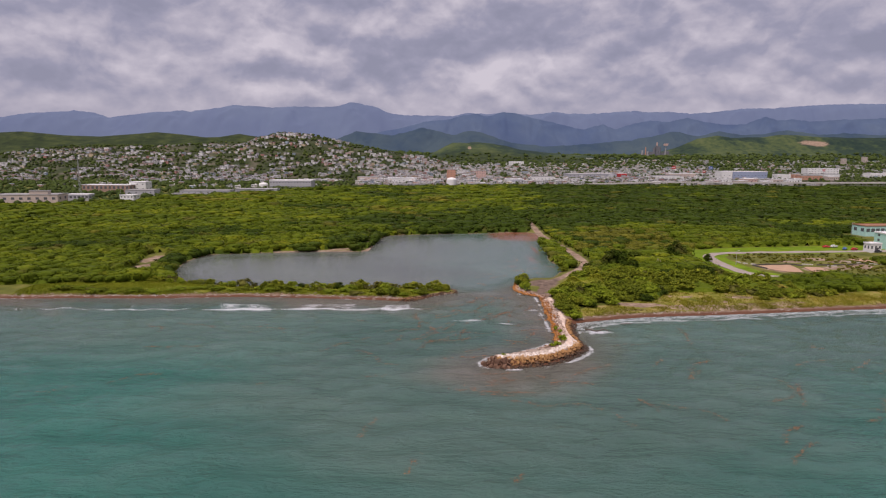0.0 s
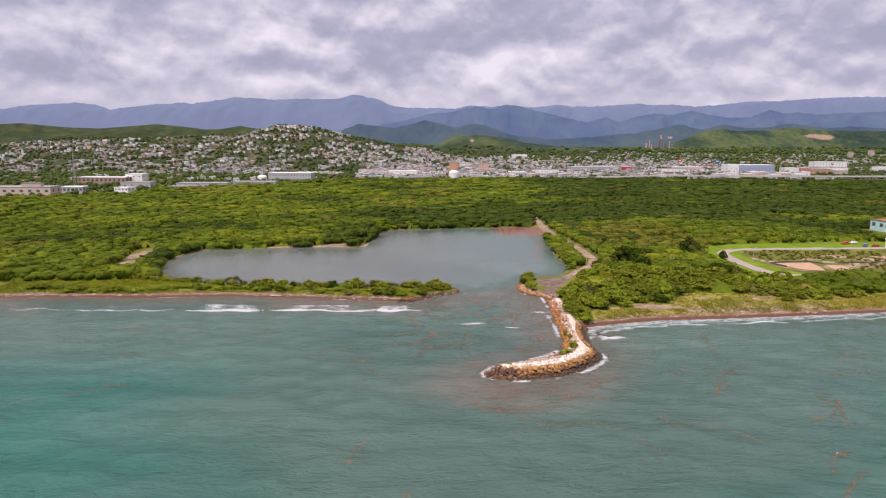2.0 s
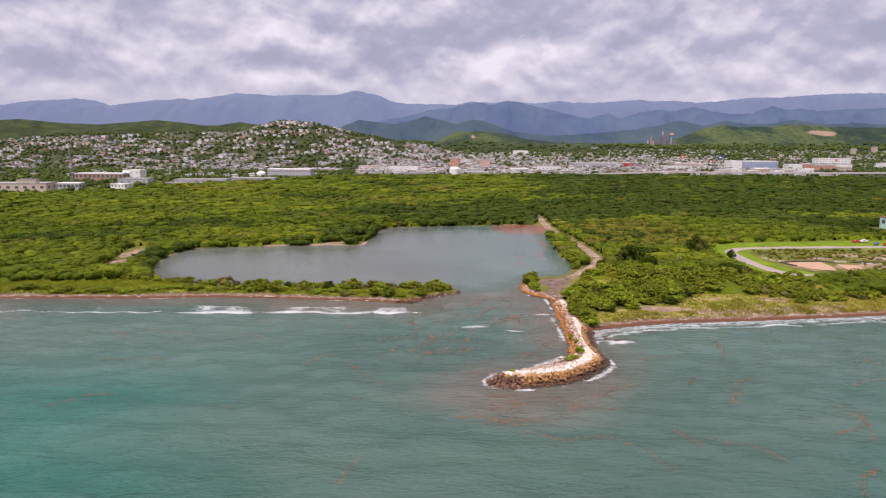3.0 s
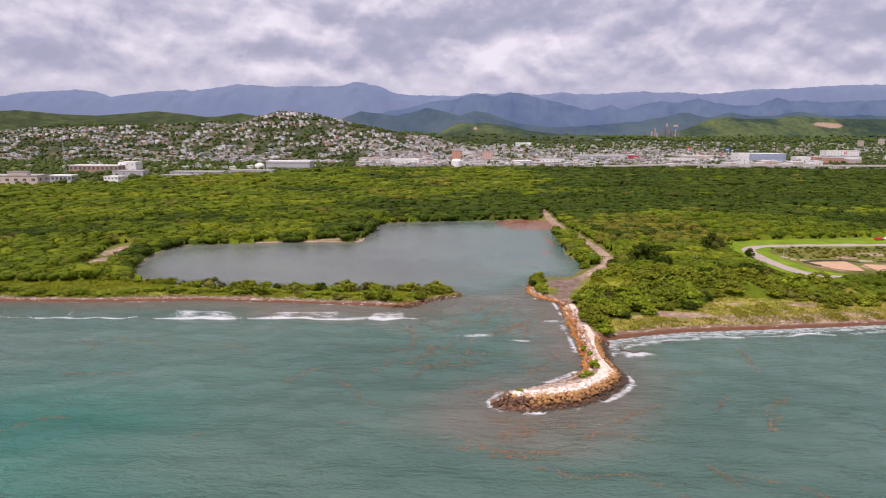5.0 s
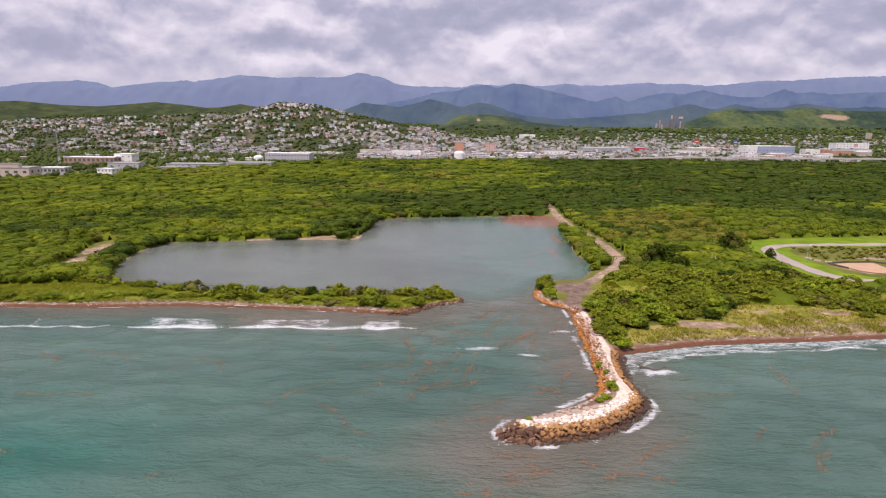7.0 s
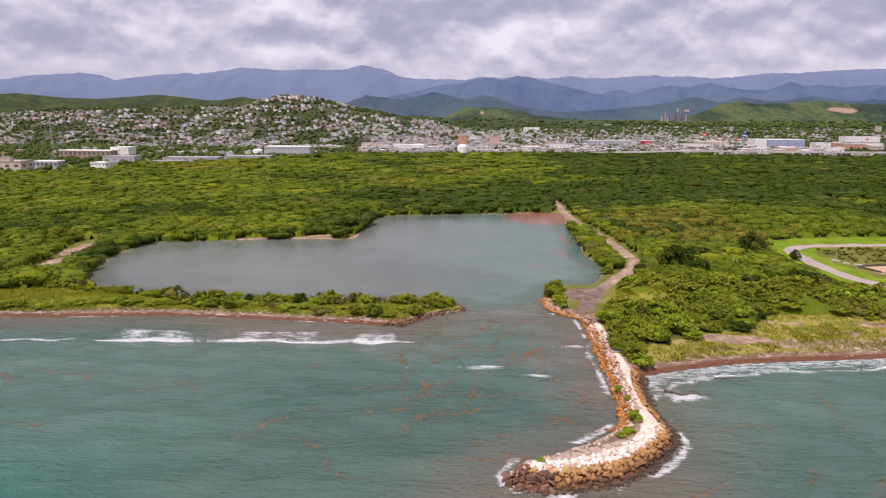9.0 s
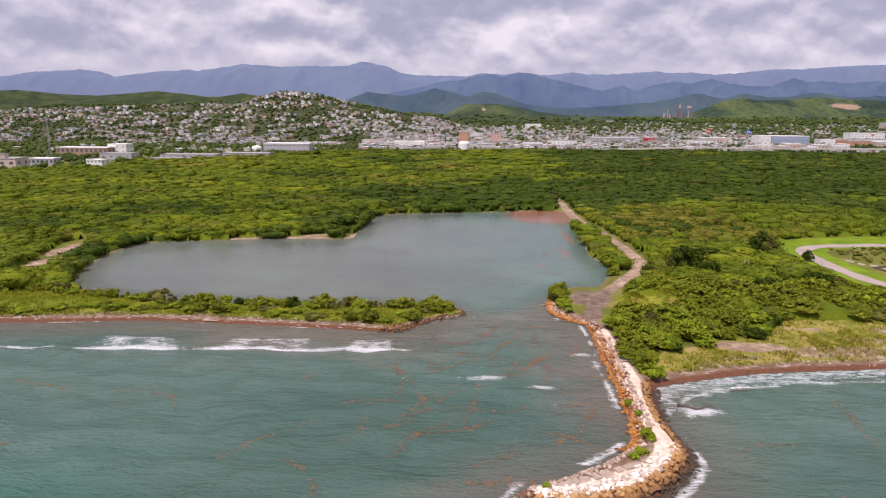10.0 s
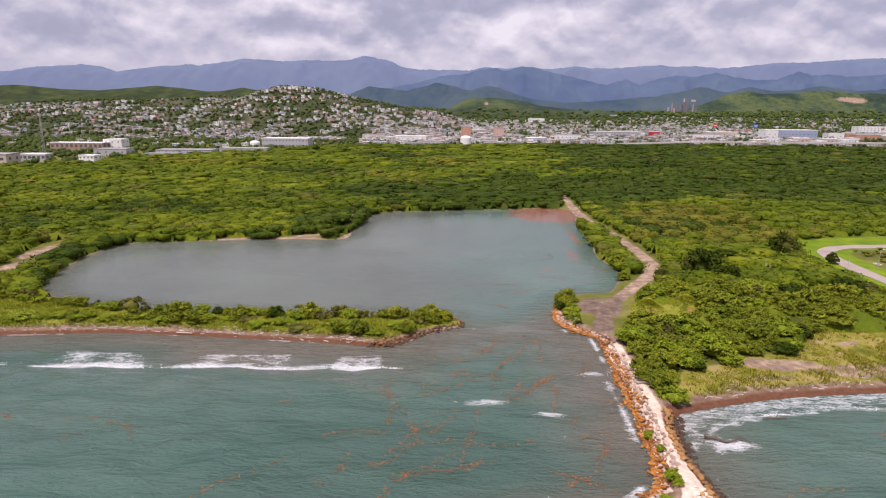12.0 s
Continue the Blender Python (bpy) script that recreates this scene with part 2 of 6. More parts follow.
def water_material():
    m = Mat("sea_water", 0.13, 0.0, 0.5)
    m.b.inputs["IOR"].default_value = 1.33
    sd = m.attr("shore")
    lag = m.attr("lagoon")
    broad = m.noise(0.012, 5, 0.6, (1, 2.6, 1), 0.6)
    streak = m.noise(0.05, 6, 0.62, (1, 4.0, 1), 0.8)
    f = m.math("ADD", m.math("MULTIPLY", broad, 0.75), m.math("MULTIPLY", streak, 0.25))
    teal = m.ramp(f, (0.34, (0.024, 0.122, 0.092)), (0.5, (0.034, 0.156, 0.120)), (0.66, (0.050, 0.190, 0.147)))
    grey = m.ramp(f, (0.34, (0.060, 0.118, 0.093)), (0.5, (0.080, 0.148, 0.118)), (0.66, (0.106, 0.178, 0.142)))
    murk = m.ramp(f, (0.34, (0.112, 0.114, 0.091)), (0.6, (0.160, 0.154, 0.123)))
    pond = m.ramp(m.noise(0.02, 3), (0.32, (0.084, 0.098, 0.078)), (0.68, (0.114, 0.136, 0.106)))
    clear = m.ramp(m.noise(0.02, 3), (0.32, (0.062, 0.104, 0.082)), (0.68, (0.086, 0.144, 0.114)))
    pond = m.mix(m.step(m.math("ADD", m.axis(0), m.math("MULTIPLY", m.math("SUBTRACT", broad, 0.5), 90.0)), -25, 40), pond, clear)
    shoal = m.math("ADD", sd, m.math("MULTIPLY", m.math("SUBTRACT", broad, 0.5), 60.0))
    c = m.mix(m.step(shoal, -95, -42), teal, grey)
    c = m.mix(m.math("MULTIPLY", m.step(shoal, -28, 0), m.step(m.axis(0), 62, 34)), c, murk)
    c = m.mix(m.step(lag, 0.3, 0.7), c, pond)
    brown = m.attr("silt")
    c = m.mix(m.step(m.math("ADD", brown, m.math("MULTIPLY", m.math("SUBTRACT", streak, 0.5), 0.6)), 0.35, 0.75), c, (0.21, 0.088, 0.048))
    lace = m.math("ADD", m.math("MULTIPLY", m.noise(0.55, 9, 0.70, (0.6, 1.7, 1), 1.2), 0.62), m.math("MULTIPLY", m.noise(3.2, 5, 0.7, (0.8, 1.4, 1), 0.6), 0.38))
    white = m.step(m.math("ADD", m.math("MULTIPLY", m.attr("foam"), 0.66), lace), 0.86, 1.06)
    c = m.mix(m.math("MULTIPLY", white, 0.84), c, (0.80, 0.81, 0.82))
    m.colour(c)
    m.put(m.math("ADD", m.math("MULTIPLY", white, 0.6), 0.13), m.b.inputs["Roughness"])
    swell = m.noise(0.34, 4, 0.55, (0.6, 1.7, 1), 0.15, radians(7))
    chop = m.noise(1.15, 5, 0.66, (0.7, 1.5, 1), 0.2, radians(-8))
    calm = m.math("SUBTRACT", 1.0, m.math("MULTIPLY", m.step(lag, 0.2, 0.8), 0.93))
    m.bump(m.math("MULTIPLY", m.math("ADD", m.math("MULTIPLY", swell, 1.35), m.math("MULTIPLY", chop, 0.85)), calm), 1.0, 1.1)
    return m.m


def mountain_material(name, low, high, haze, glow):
    # Distance haze is painted in: bluish base tones and a blue emission.
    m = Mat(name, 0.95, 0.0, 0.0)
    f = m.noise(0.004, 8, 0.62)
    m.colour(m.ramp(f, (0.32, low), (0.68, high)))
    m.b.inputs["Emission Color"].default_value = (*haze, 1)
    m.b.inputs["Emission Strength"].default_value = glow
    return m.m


MAT["ground"] = ground_material()
MAT["water"] = water_material()
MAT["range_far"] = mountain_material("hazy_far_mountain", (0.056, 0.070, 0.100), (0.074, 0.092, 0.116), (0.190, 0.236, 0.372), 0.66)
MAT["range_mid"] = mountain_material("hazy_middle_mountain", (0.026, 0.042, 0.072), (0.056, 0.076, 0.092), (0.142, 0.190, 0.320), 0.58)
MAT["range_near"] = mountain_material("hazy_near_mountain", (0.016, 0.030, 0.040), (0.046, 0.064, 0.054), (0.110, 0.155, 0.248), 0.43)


# ---- mesh makers ----
def raw_mesh(name, verts, faces, mats, slot=None, smooth=False):
    """A mesh from arrays: verts (n, 3), faces (m, 3 or 4)."""
    me = bpy.data.meshes.new(name)
    verts, faces = np.asarray(verts, np.float32), np.asarray(faces, np.int32)
    k = faces.shape[1]
    me.vertices.add(len(verts))
    me.vertices.foreach_set("co", verts.ravel())
    me.loops.add(faces.size)
    me.loops.foreach_set("vertex_index", faces.ravel())
    me.polygons.add(len(faces))
    me.polygons.foreach_set("loop_start", np.arange(0, faces.size, k, dtype=np.int32))
    for m in mats:
        me.materials.append(m)
    if slot is not None:
        me.polygons.foreach_set("material_index", np.asarray(slot, np.int32))
    me.polygons.foreach_set("use_smooth", np.full(len(faces), smooth))
    me.update(calc_edges=True)
    return me


def layer(me, name, values):
    a = me.attributes.new(name, "FLOAT", "POINT")
    a.data.foreach_set("value", np.asarray(values, np.float32).ravel())


def part(name, bm, material, parent=None, label="", smooth=False):
    """Links a bmesh as one mesh object under a thing or a part."""
    me = bpy.data.meshes.new(name)
    bm.to_mesh(me)
    bm.free()
    if smooth:
        me.polygons.foreach_set("use_smooth", [True] * len(me.polygons))
    me.materials.append(material)
    ob = new(name, me)
    ob.parent = parent
    return tagged(ob, label)


def block(bm, x, y, z, sx, sy, sz, bevel=0.0, turn=0.0):
    """A box whose base centre is at x, y, z."""
    m = Matrix.Translation((x, y, z + sz / 2)) @ Matrix.Rotation(turn, 4, "Z") @ Matrix.Diagonal((sx, sy, sz, 1))
    made = bmesh.ops.create_cube(bm, size=1, matrix=m)
    if bevel:
        edges = list({e for v in made["verts"] for e in v.link_edges})
        bmesh.ops.bevel(bm, geom=edges, offset=bevel, segments=1, affect="EDGES")
    return bm


def rod(bm, a, b, r0, r1, sides=8):
    """A tapered round bar from a to b."""
    a, b = Vector(a), Vector(b)
    d = b - a
    m = Matrix.Translation((a + b) / 2) @ d.to_track_quat("Z", "Y").to_matrix().to_4x4()
    bmesh.ops.create_cone(bm, cap_ends=True, segments=sides, radius1=r0, radius2=r1, depth=d.length, matrix=m)
    return bm


def ball_arrays(level):
    bm = bmesh.new()
    bmesh.ops.create_icosphere(bm, subdivisions=level, radius=1)
    bm.verts.ensure_lookup_table()
    v = np.array([x.co[:] for x in bm.verts])
    f = np.array([[x.index for x in p.verts] for p in bm.faces])
    bm.free()
    return v, f


def crown_arrays(seed, clumps, leaves, clump=0.30, leaf=0.08, low=-0.25):
    """A leafy crown of radius about 1 standing on z = 0: many small boughs with gaps between them, and leaf sprays proud of them."""
    rng = np.random.default_rng(seed)
    v, f = ball_arrays(1)
    lobes = rng.normal(size=(5, 3))
    lobes[:, 2] = abs(lobes[:, 2]) * 0.6
    lobes /= np.linalg.norm(lobes, axis=1)[:, None]

    def reach(p):
        return 0.66 + 0.30 * np.max(np.clip((p @ lobes.T - 0.4) / 0.6, 0, 1), axis=1)

    d = rng.normal(size=(clumps, 3))
    d[:, 2] = abs(d[:, 2]) - 0.18
    d /= np.linalg.norm(d, axis=1)[:, None]
    at = d * (reach(d) * rng.uniform(0.55, 1.0, clumps) ** 0.5)[:, None] * (1, 1, 0.85)
    size = clump * rng.uniform(0.6, 1.35, (clumps, 1, 1))
    body = 0.72 * v[None] * size * (1.15, 1.15, 0.8) + rng.normal(0, 0.14, (clumps, len(v), 3)) * size + at[:, None]
    heart = v * (0.60, 0.60, 0.50)
    core = np.concatenate([heart[None], body]).reshape(-1, 3)
    cf = (f[None] + (np.arange(clumps + 1) * len(v))[:, None, None]).reshape(-1, 3)
    pick = rng.integers(0, clumps, leaves)
    p = rng.normal(size=(leaves, 3))
    p[:, 2] = abs(p[:, 2]) * 1.1 - 0.2
    p /= np.linalg.norm(p, axis=1)[:, None]
    q = at[pick] + p * size[pick, 0] * (1.3, 1.3, 0.95) * rng.uniform(0.5, 1.15, (leaves, 1))
    n = p * 0.6 + rng.normal(0, 0.45, p.shape) + (0, 0, 0.55)
    n /= np.linalg.norm(n, axis=1)[:, None]
    u = np.cross(n, rng.normal(size=p.shape))
    u = u / np.linalg.norm(u, axis=1)[:, None] + p * 0.5
    w = np.cross(n, u)
    s = leaf * rng.uniform(0.6, 1.5, (leaves, 1))
    spray = np.stack([q - u * s, q + u * s * 0.4 - w * s * 0.7, q + u * s * 1.2 + w * s * 0.5 + n * s * 0.3], 1).reshape(-1, 3)
    k = np.arange(leaves)[:, None] * 3 + len(core)
    verts = np.concatenate([core, spray])
    verts[:, 2] = np.maximum(verts[:, 2], low) - low
    return verts, np.concatenate([cf, k + (0, 1, 2)])


def bush_arrays(seed, leaves=3, leaf=0.3, tall=0.62):
    """A far-off crown: one uneven bough mass with leaf sprays standing proud all over its top."""
    rng = np.random.default_rng(seed)
    v, f = ball_arrays(1)
    v = v * rng.uniform(0.72, 1.05, (len(v), 1)) * (1, 1, tall) + (0, 0, 0.45)
    n = len(v)
    p = rng.normal(size=(leaves, 3))
    p[:, 2] = abs(p[:, 2]) - 0.25
    p /= np.linalg.norm(p, axis=1)[:, None]
    q = p * (1.04, 1.04, tall * 1.12) * rng.uniform(0.75, 1.12, (leaves, 1)) + (0, 0, 0.45)
    u = np.cross(p + rng.normal(0, 0.45, p.shape), rng.normal(size=p.shape))
    u /= np.linalg.norm(u, axis=1)[:, None]
    w = np.cross(p + rng.normal(0, 0.35, p.shape), u)
    size = leaf * rng.uniform(0.6, 1.3, (leaves, 1))
    spray = np.stack([q - u * size, q + u * size, q + w * size * 1.1 + p * size * 0.3], 1).reshape(-1, 3)
    v = np.concatenate([v, spray])
    v[:, 2] = np.maximum(v[:, 2], 0)
    return v, np.concatenate([f, n + np.arange(leaves * 3).reshape(-1, 3)])


def scatter(protos, places, radius, height, rng, lean=0.0):
    """Copies of crown arrays at places (n, 3), joined into one set of arrays."""
    pick = rng.integers(0, len(protos), len(places))
    vs, fs, base = [], [], 0
    for k, (v, f) in enumerate(protos):
        at = places[pick == k]
        if not len(at):
            continue
        a = rng.uniform(0, 2 * np.pi, len(at))
        c, s = np.cos(a)[:, None], np.sin(a)[:, None]
        r, h = radius[pick == k][:, None], height[pick == k][:, None]
        x = (v[:, 0] * c - v[:, 1] * s) * r + at[:, :1]
        y = (v[:, 0] * s + v[:, 1] * c) * r + at[:, 1:2]
        z = v[:, 2] * h + at[:, 2:]
        vs.append(np.stack([x, y, z], -1).reshape(-1, 3))
        fs.append((f[None] + (np.arange(len(at)) * len(v))[:, None, None]).reshape(-1, 3) + base)
        base += len(v) * len(at)
    return np.concatenate(vs), np.concatenate(fs)


# ---- the plan of the coast ----
def curve(points, per=6, closed=False):
    """A smooth line through the points of a plan."""
    p = np.array(points, float)
    p = np.concatenate([p[-1:], p, p[:2]]) if closed else np.concatenate([2 * p[:1] - p[1:2], p, 2 * p[-1:] - p[-2:-1]])
    out = []
    for i in range(1, len(p) - 2):
        for t in np.linspace(0, 1, per, endpoint=False):
            a, b, c, d = p[i - 1:i + 3]
            out.append(0.5 * (2 * b + (c - a) * t + (2 * a - 5 * b + 4 * c - d) * t * t + (3 * b - a - 3 * c + d) * t ** 3))
    if not closed:
        out.append(p[-2])
    return np.array(out)


WEST_BEACH = curve([(-460, 236), (-300, 231), (-200, 229), (-159, 228), (-139, 229), (-117, 229), (-98, 230), (-78, 232), (-58, 231),
                    (-37, 229), (-23, 227.5), (-13, 226), (-8, 229), (-3, 234.5), (6, 240.5)])
LAGOON = curve([(6, 240.5), (3.5, 246), (-10, 247.5), (-30, 247), (-50, 247), (-75, 250), (-98, 254), (-117, 267), (-125, 288), (-128.5, 311),
                (-124, 329), (-111, 333), (-88, 338), (-66, 341.5), (-44, 342.5), (-41.5, 356), (-40.5, 380), (-38, 402), (-31, 411),
                (-5, 417), (22, 422), (61, 426), (58.5, 378), (57.5, 341), (54.5, 317), (57, 294), (53, 281), (48, 271), (41, 270)])
CHANNEL = curve([(41, 270), (35, 266), (31, 256), (29.5, 244), (34, 237), (37, 233), (37.2, 220)])
JETTY_IN = curve([(37.2, 220), (36.2, 203), (35.2, 189), (33.8, 176.5), (31.2, 171.8), (26.5, 167.6), (19.5, 163), (13.6, 160.2), (11.8, 157.5)])
JETTY_OUT = curve([(11.8, 157.5), (12.6, 154.8), (17.2, 154.5), (24.7, 156), (30.4, 158.6), (36, 163.4), (39.4, 168), (40.2, 173),
                   (39.6, 179), (40.0, 187), (42, 196)])
EAST_BEACH = curve([(42, 196), (50, 199), (63, 203), (77, 205.5), (94, 207.5), (114, 210.5), (135, 214), (149, 216), (220, 224), (460, 244)])
COAST = np.concatenate([[(-5200, 260)], WEST_BEACH[:-1], LAGOON[:-1], CHANNEL[:-1], JETTY_IN[:-1], JETTY_OUT[:-1], EAST_BEACH,
                        [(5200, 320), (5200, 5600), (-5200, 5600)]])
LAKE = np.concatenate([LAGOON, CHANNEL[:12], [(18, 242)]])
TRAIL = curve([(38.5, 232), (40, 241), (43.8, 253.7), (51.7, 267), (61.9, 283), (69.5, 300), (70, 318), (69.4, 345), (67.5, 370), (65.4, 392), (65.2, 420), (65.8, 455), (67.2, 490), (67.5, 520)])
LAGOON_PATH = np.array([(-62, 345.5), (-52, 347.5), (-47.5, 358), (-46, 370), (-47.8, 397)], float)
JETTY_TRAIL = curve([(38.6, 226), (38.4, 208), (38.2, 198), (37.2, 188), (37.0, 177), (36.0, 169.5), (32, 164.5), (26, 161.2), (19, 158.8), (14.5, 157.6)])
PARK_ROAD = curve([(262, 342), (228, 338), (206, 336), (174, 333), (153, 330.5), (143, 326), (137.5, 318), (135.5, 305), (135, 288), (136.5, 276),
                   (141, 268.5), (150, 266), (165, 268), (185, 273)])


def inside(poly, x, y):
    a, b = poly, np.roll(poly, -1, 0)
    hit = np.zeros(x.shape, bool)
    for (x0, y0), (x1, y1) in zip(a, b):
        if y0 != y1:
            hit ^= ((y0 > y) != (y1 > y)) & (x < (x1 - x0) * (y - y0) / (y1 - y0) + x0)
    return hit


def distance(line, x, y, closed=False):
    a, b = (line, np.roll(line, -1, 0)) if closed else (line[:-1], line[1:])
    best = np.full(x.shape, 1e12)
    for (x0, y0), (x1, y1) in zip(a, b):
        dx, dy = x1 - x0, y1 - y0
        t = np.clip(((x - x0) * dx + (y - y0) * dy) / max(dx * dx + dy * dy, 1e-9), 0, 1)
        best = np.minimum(best, (x - x0 - t * dx) ** 2 + (y - y0 - t * dy) ** 2)
    return np.sqrt(best)


def shore(x, y):
    """Metres from the water's edge: above 0 on land."""
    return np.where(inside(COAST, x, y), 1, -1) * distance(COAST, x, y, True)


def waver(x, y, size, seed=0):
    """Smooth noise of the plan from a few crossed waves, about -1 to 1."""
    rng = np.random.default_rng(seed)
    out = np.zeros(np.shape(x))
    for k in range(9):
        a, s = rng.uniform(0, 2 * np.pi), size * rng.uniform(0.5, 1.6)
        out += np.sin((x * np.cos(a) + y * np.sin(a)) * 2 * np.pi / s + rng.uniform(0, 6.3))
    return out / 3.6


def ease(v, lo, hi):
    t = np.clip((v - lo) / (hi - lo), 0, 1)
    return t * t * (3 - 2 * t)


def hills(x, y):
    """The town's hill, the green hills behind it, and the low hills inland."""
    town = np.interp(x, [-2600, -1060, -920, -650, -480, -385, -300, -225, -117, -37, 20, 90], [20, 34, 52, 60, 61, 86, 80, 62, 46, 30, 13, 0])
    green = np.interp(x, [-3000, -1400, -1290, -1190, -1100, -955, -813, -760, -650, -560, -380, -150], [60, 86, 97, 84, 78, 98, 88, 82, 92, 78, 40, 0])
    mid = np.interp(x, [-400, -62, 7, 41, 114, 202, 317, 432, 615, 900], [0, 15, 50, 66, 71, 62, 42, 27, 16, 0])
    east = np.interp(x, [1100, 1274, 1349, 1439, 1528, 1583, 1637, 1777, 1930, 2085, 2209, 2356, 3400], [0, 8, 36, 72, 110, 119, 109, 105, 119, 112, 104, 107, 70])
    h = town * ease(y, 1040, 1500) * (1 - 0.8 * ease(y, 1500, 1900))
    h = np.maximum(h, green * np.exp(-((y - 2000) / 240) ** 2))
    h = np.maximum(h, mid * np.exp(-((y - 2700) / 260) ** 2))
    h = np.maximum(h, east * np.exp(-((y - 3700) / 200) ** 2))
    return h * (1 + 0.07 * waver(x, y, 160, 5)) 


MOUNDS = [(53.5, 250.5, 3.0, 3.2), (63, 250.5, 4.2, 3.9), (70, 262, 1.6, 6), (-150, 240, 1.0, 9), (-95, 238, 1.2, 7), (-62, 238, 1.0, 6), (-20, 236, 0.7, 7)]


def height(x, y, sd=None):
    sd = shore(x, y) if sd is None else sd
    land = 1.1 * (1 - np.exp(-np.maximum(sd, 0) / 5)) + 0.7 * (1 - np.exp(-np.maximum(sd, 0) / 50))
    land = land + 0.12 * waver(x, y, 14, 2) * ease(sd, 1, 6)
    pier = (y < 233) & (x > 8) & (x < 46) & (x < 43 + (y - 196) * 0.05)
    land = np.where(pier, 1.75 * (1 - np.exp(-np.maximum(sd, 0) / 1.0)) + 0.05 * waver(x, y, 5, 3), land)
    land = land + np.maximum(y - 1000, 0) * 0.0145 + hills(x, y)
    for mx, my, mz, mr in MOUNDS:
        land = land + mz * np.exp(-((x - mx) ** 2 + (y - my) ** 2) / (mr * mr)) * ease(sd, 2, 5)
    return np.where(sd > 0, land, np.maximum(-5, 0.22 * sd))


def spaced(lo, hi, fine_lo, fine_hi, step, grow, top):
    """Grid lines: even inside, wider and wider outside."""
    mid = list(np.arange(fine_lo, fine_hi + step / 2, step))
    out, s, v = [], step, mid[-1]
    while v < hi:
        s = min(s * grow, top)
        v += s
        out.append(v)
    pre, s, v = [], step, mid[0]
    while v > lo:
        s = min(s * grow, top * 6)
        v -= s
        pre.append(v)
    return np.array(pre[::-1] + mid + out)


def ground_grid():
    gx = spaced(-5200, 5200, -175, 240, 1.9, 1.12, 90)
    gy = np.concatenate([spaced(-1600, 1000, 148, 430, 1.9, 1.04, 9), np.arange(1012, 2000, 19), np.arange(2010, 5000, 60)])
    return gx, gy


GX, GY = ground_grid()
X, Y = np.meshgrid(GX, GY)
SD = shore(X, Y)
Z = height(X, Y, SD)
nx, ny = len(GX), len(GY)
ii = (np.arange(ny - 1)[:, None] * nx + np.arange(nx - 1)).ravel()
grid_faces = np.stack([ii, ii + 1, ii + 1 + nx, ii + nx], 1)
gme = raw_mesh("ground", np.stack([X, Y, Z], -1).reshape(-1, 3), grid_faces, [MAT["ground"]], smooth=True)
D_TRAIL, D_PIER, D_ROAD = distance(TRAIL, X, Y), distance(JETTY_TRAIL, X, Y), distance(PARK_ROAD, X, Y)
PARK = np.array([(126, 268), (126, 300), (129, 325), (138, 342), (162, 349), (214, 357), (262, 360), (262, 345), (215, 331), (175, 329), (152, 325), (146, 318), (144, 300), (146, 278), (158, 268), (140, 262)], float)
LAWN = np.clip(0.5 + np.where(inside(PARK, X, Y), 1, -1) * distance(PARK, X, Y, True) * 0.25, 0, 1)
BARE = np.clip(1.15 - D_TRAIL / (3.3 + 0.3 * (Y < 300)), 0, 1)
BARE = np.maximum(BARE, np.clip(1.4 - D_PIER / 2.6, 0, 1))
BARE = np.maximum(BARE, np.clip(1.3 - np.hypot((X - 42) / 8, (Y - 254) / 11), 0, 1))
for cx, cy, rx, ry in [(158, 286, 8.5, 9.5), (172, 284, 5, 6), (199, 292, 8, 7), (1522, 3650, 12, 18), (1566, 3640, 24, 14), (2042, 3555, 42, 26), (2144, 3570, 16, 34), (2079, 3620, 22, 14), (1957, 3600, 14, 12), (72, 2580, 13, 14), (106, 2550, 8, 12), (-141, 288, 4, 7), (-146, 308, 4, 12), (70, 217, 9, 3), (96, 215, 26, 3), (118, 219, 14, 2.5), (57, 352, 3, 40),  (58, 206, 4, 1.6), (84, 213, 5, 1.5), (101, 222, 6, 2), (78, 226, 4, 1.5), (112, 229, 7, 2), (128, 222, 6, 2), (92, 229, 3, 1.5), (66, 211, 5, 1.2),
                       (190, 312, 9, 4), (200, 305, 9, 4), (185, 288, 6, 5), (172, 305, 8, 3)]:
    BARE = np.maximum(BARE, np.clip(1.25 - np.hypot((X - cx) / rx, (Y - cy) / ry) * 0.8, 0, 1))
north = (X > -100) & (X < -38) & (Y > 325) & (Y < 362)
BARE = np.maximum(BARE, np.where(north, np.clip(1.1 - distance(LAGOON, X, Y) / 3.4, 0, 1), 0))
BARE = np.maximum(BARE, np.clip(1.15 - distance(LAGOON_PATH, X, Y) / 1.9, 0, 1))
layer(gme, "shore", SD + 3.7 * np.exp(-(np.maximum(distance(LAGOON[6:], X, Y) - 1, 0) / 9) ** 2))
layer(gme, "pale", np.clip(1.3 - D_PIER / 1.9, 0, 1))
layer(gme, "lawn", LAWN)
BELT_X, BELT_Y = [38, 50, 62, 75, 90, 110, 150, 200, 400], [190, 212, 216, 222, 238, 236, 238, 244, 260]
layer(gme, "dry", np.clip(0.5 + (np.interp(X, BELT_X, BELT_Y) + 2 - Y) * 0.2, 0, 1) * (X > 41))
layer(gme, "fresh", np.maximum.reduce([ease(258 - Y, 0, 6) * (X < 8) * ease(X, -170, -150), np.exp(-((X - 63) / 6) ** 2 - ((Y - 248) / 7) ** 2) * 1.3, np.exp(-((X - 53.5) / 5) ** 2 - ((Y - 248) / 6) ** 2) * 1.3,
                                       np.exp(-((X - 33) / 4) ** 2 - ((Y - 252) / 10) ** 2) * 1.2]))
layer(gme, "bare", BARE)
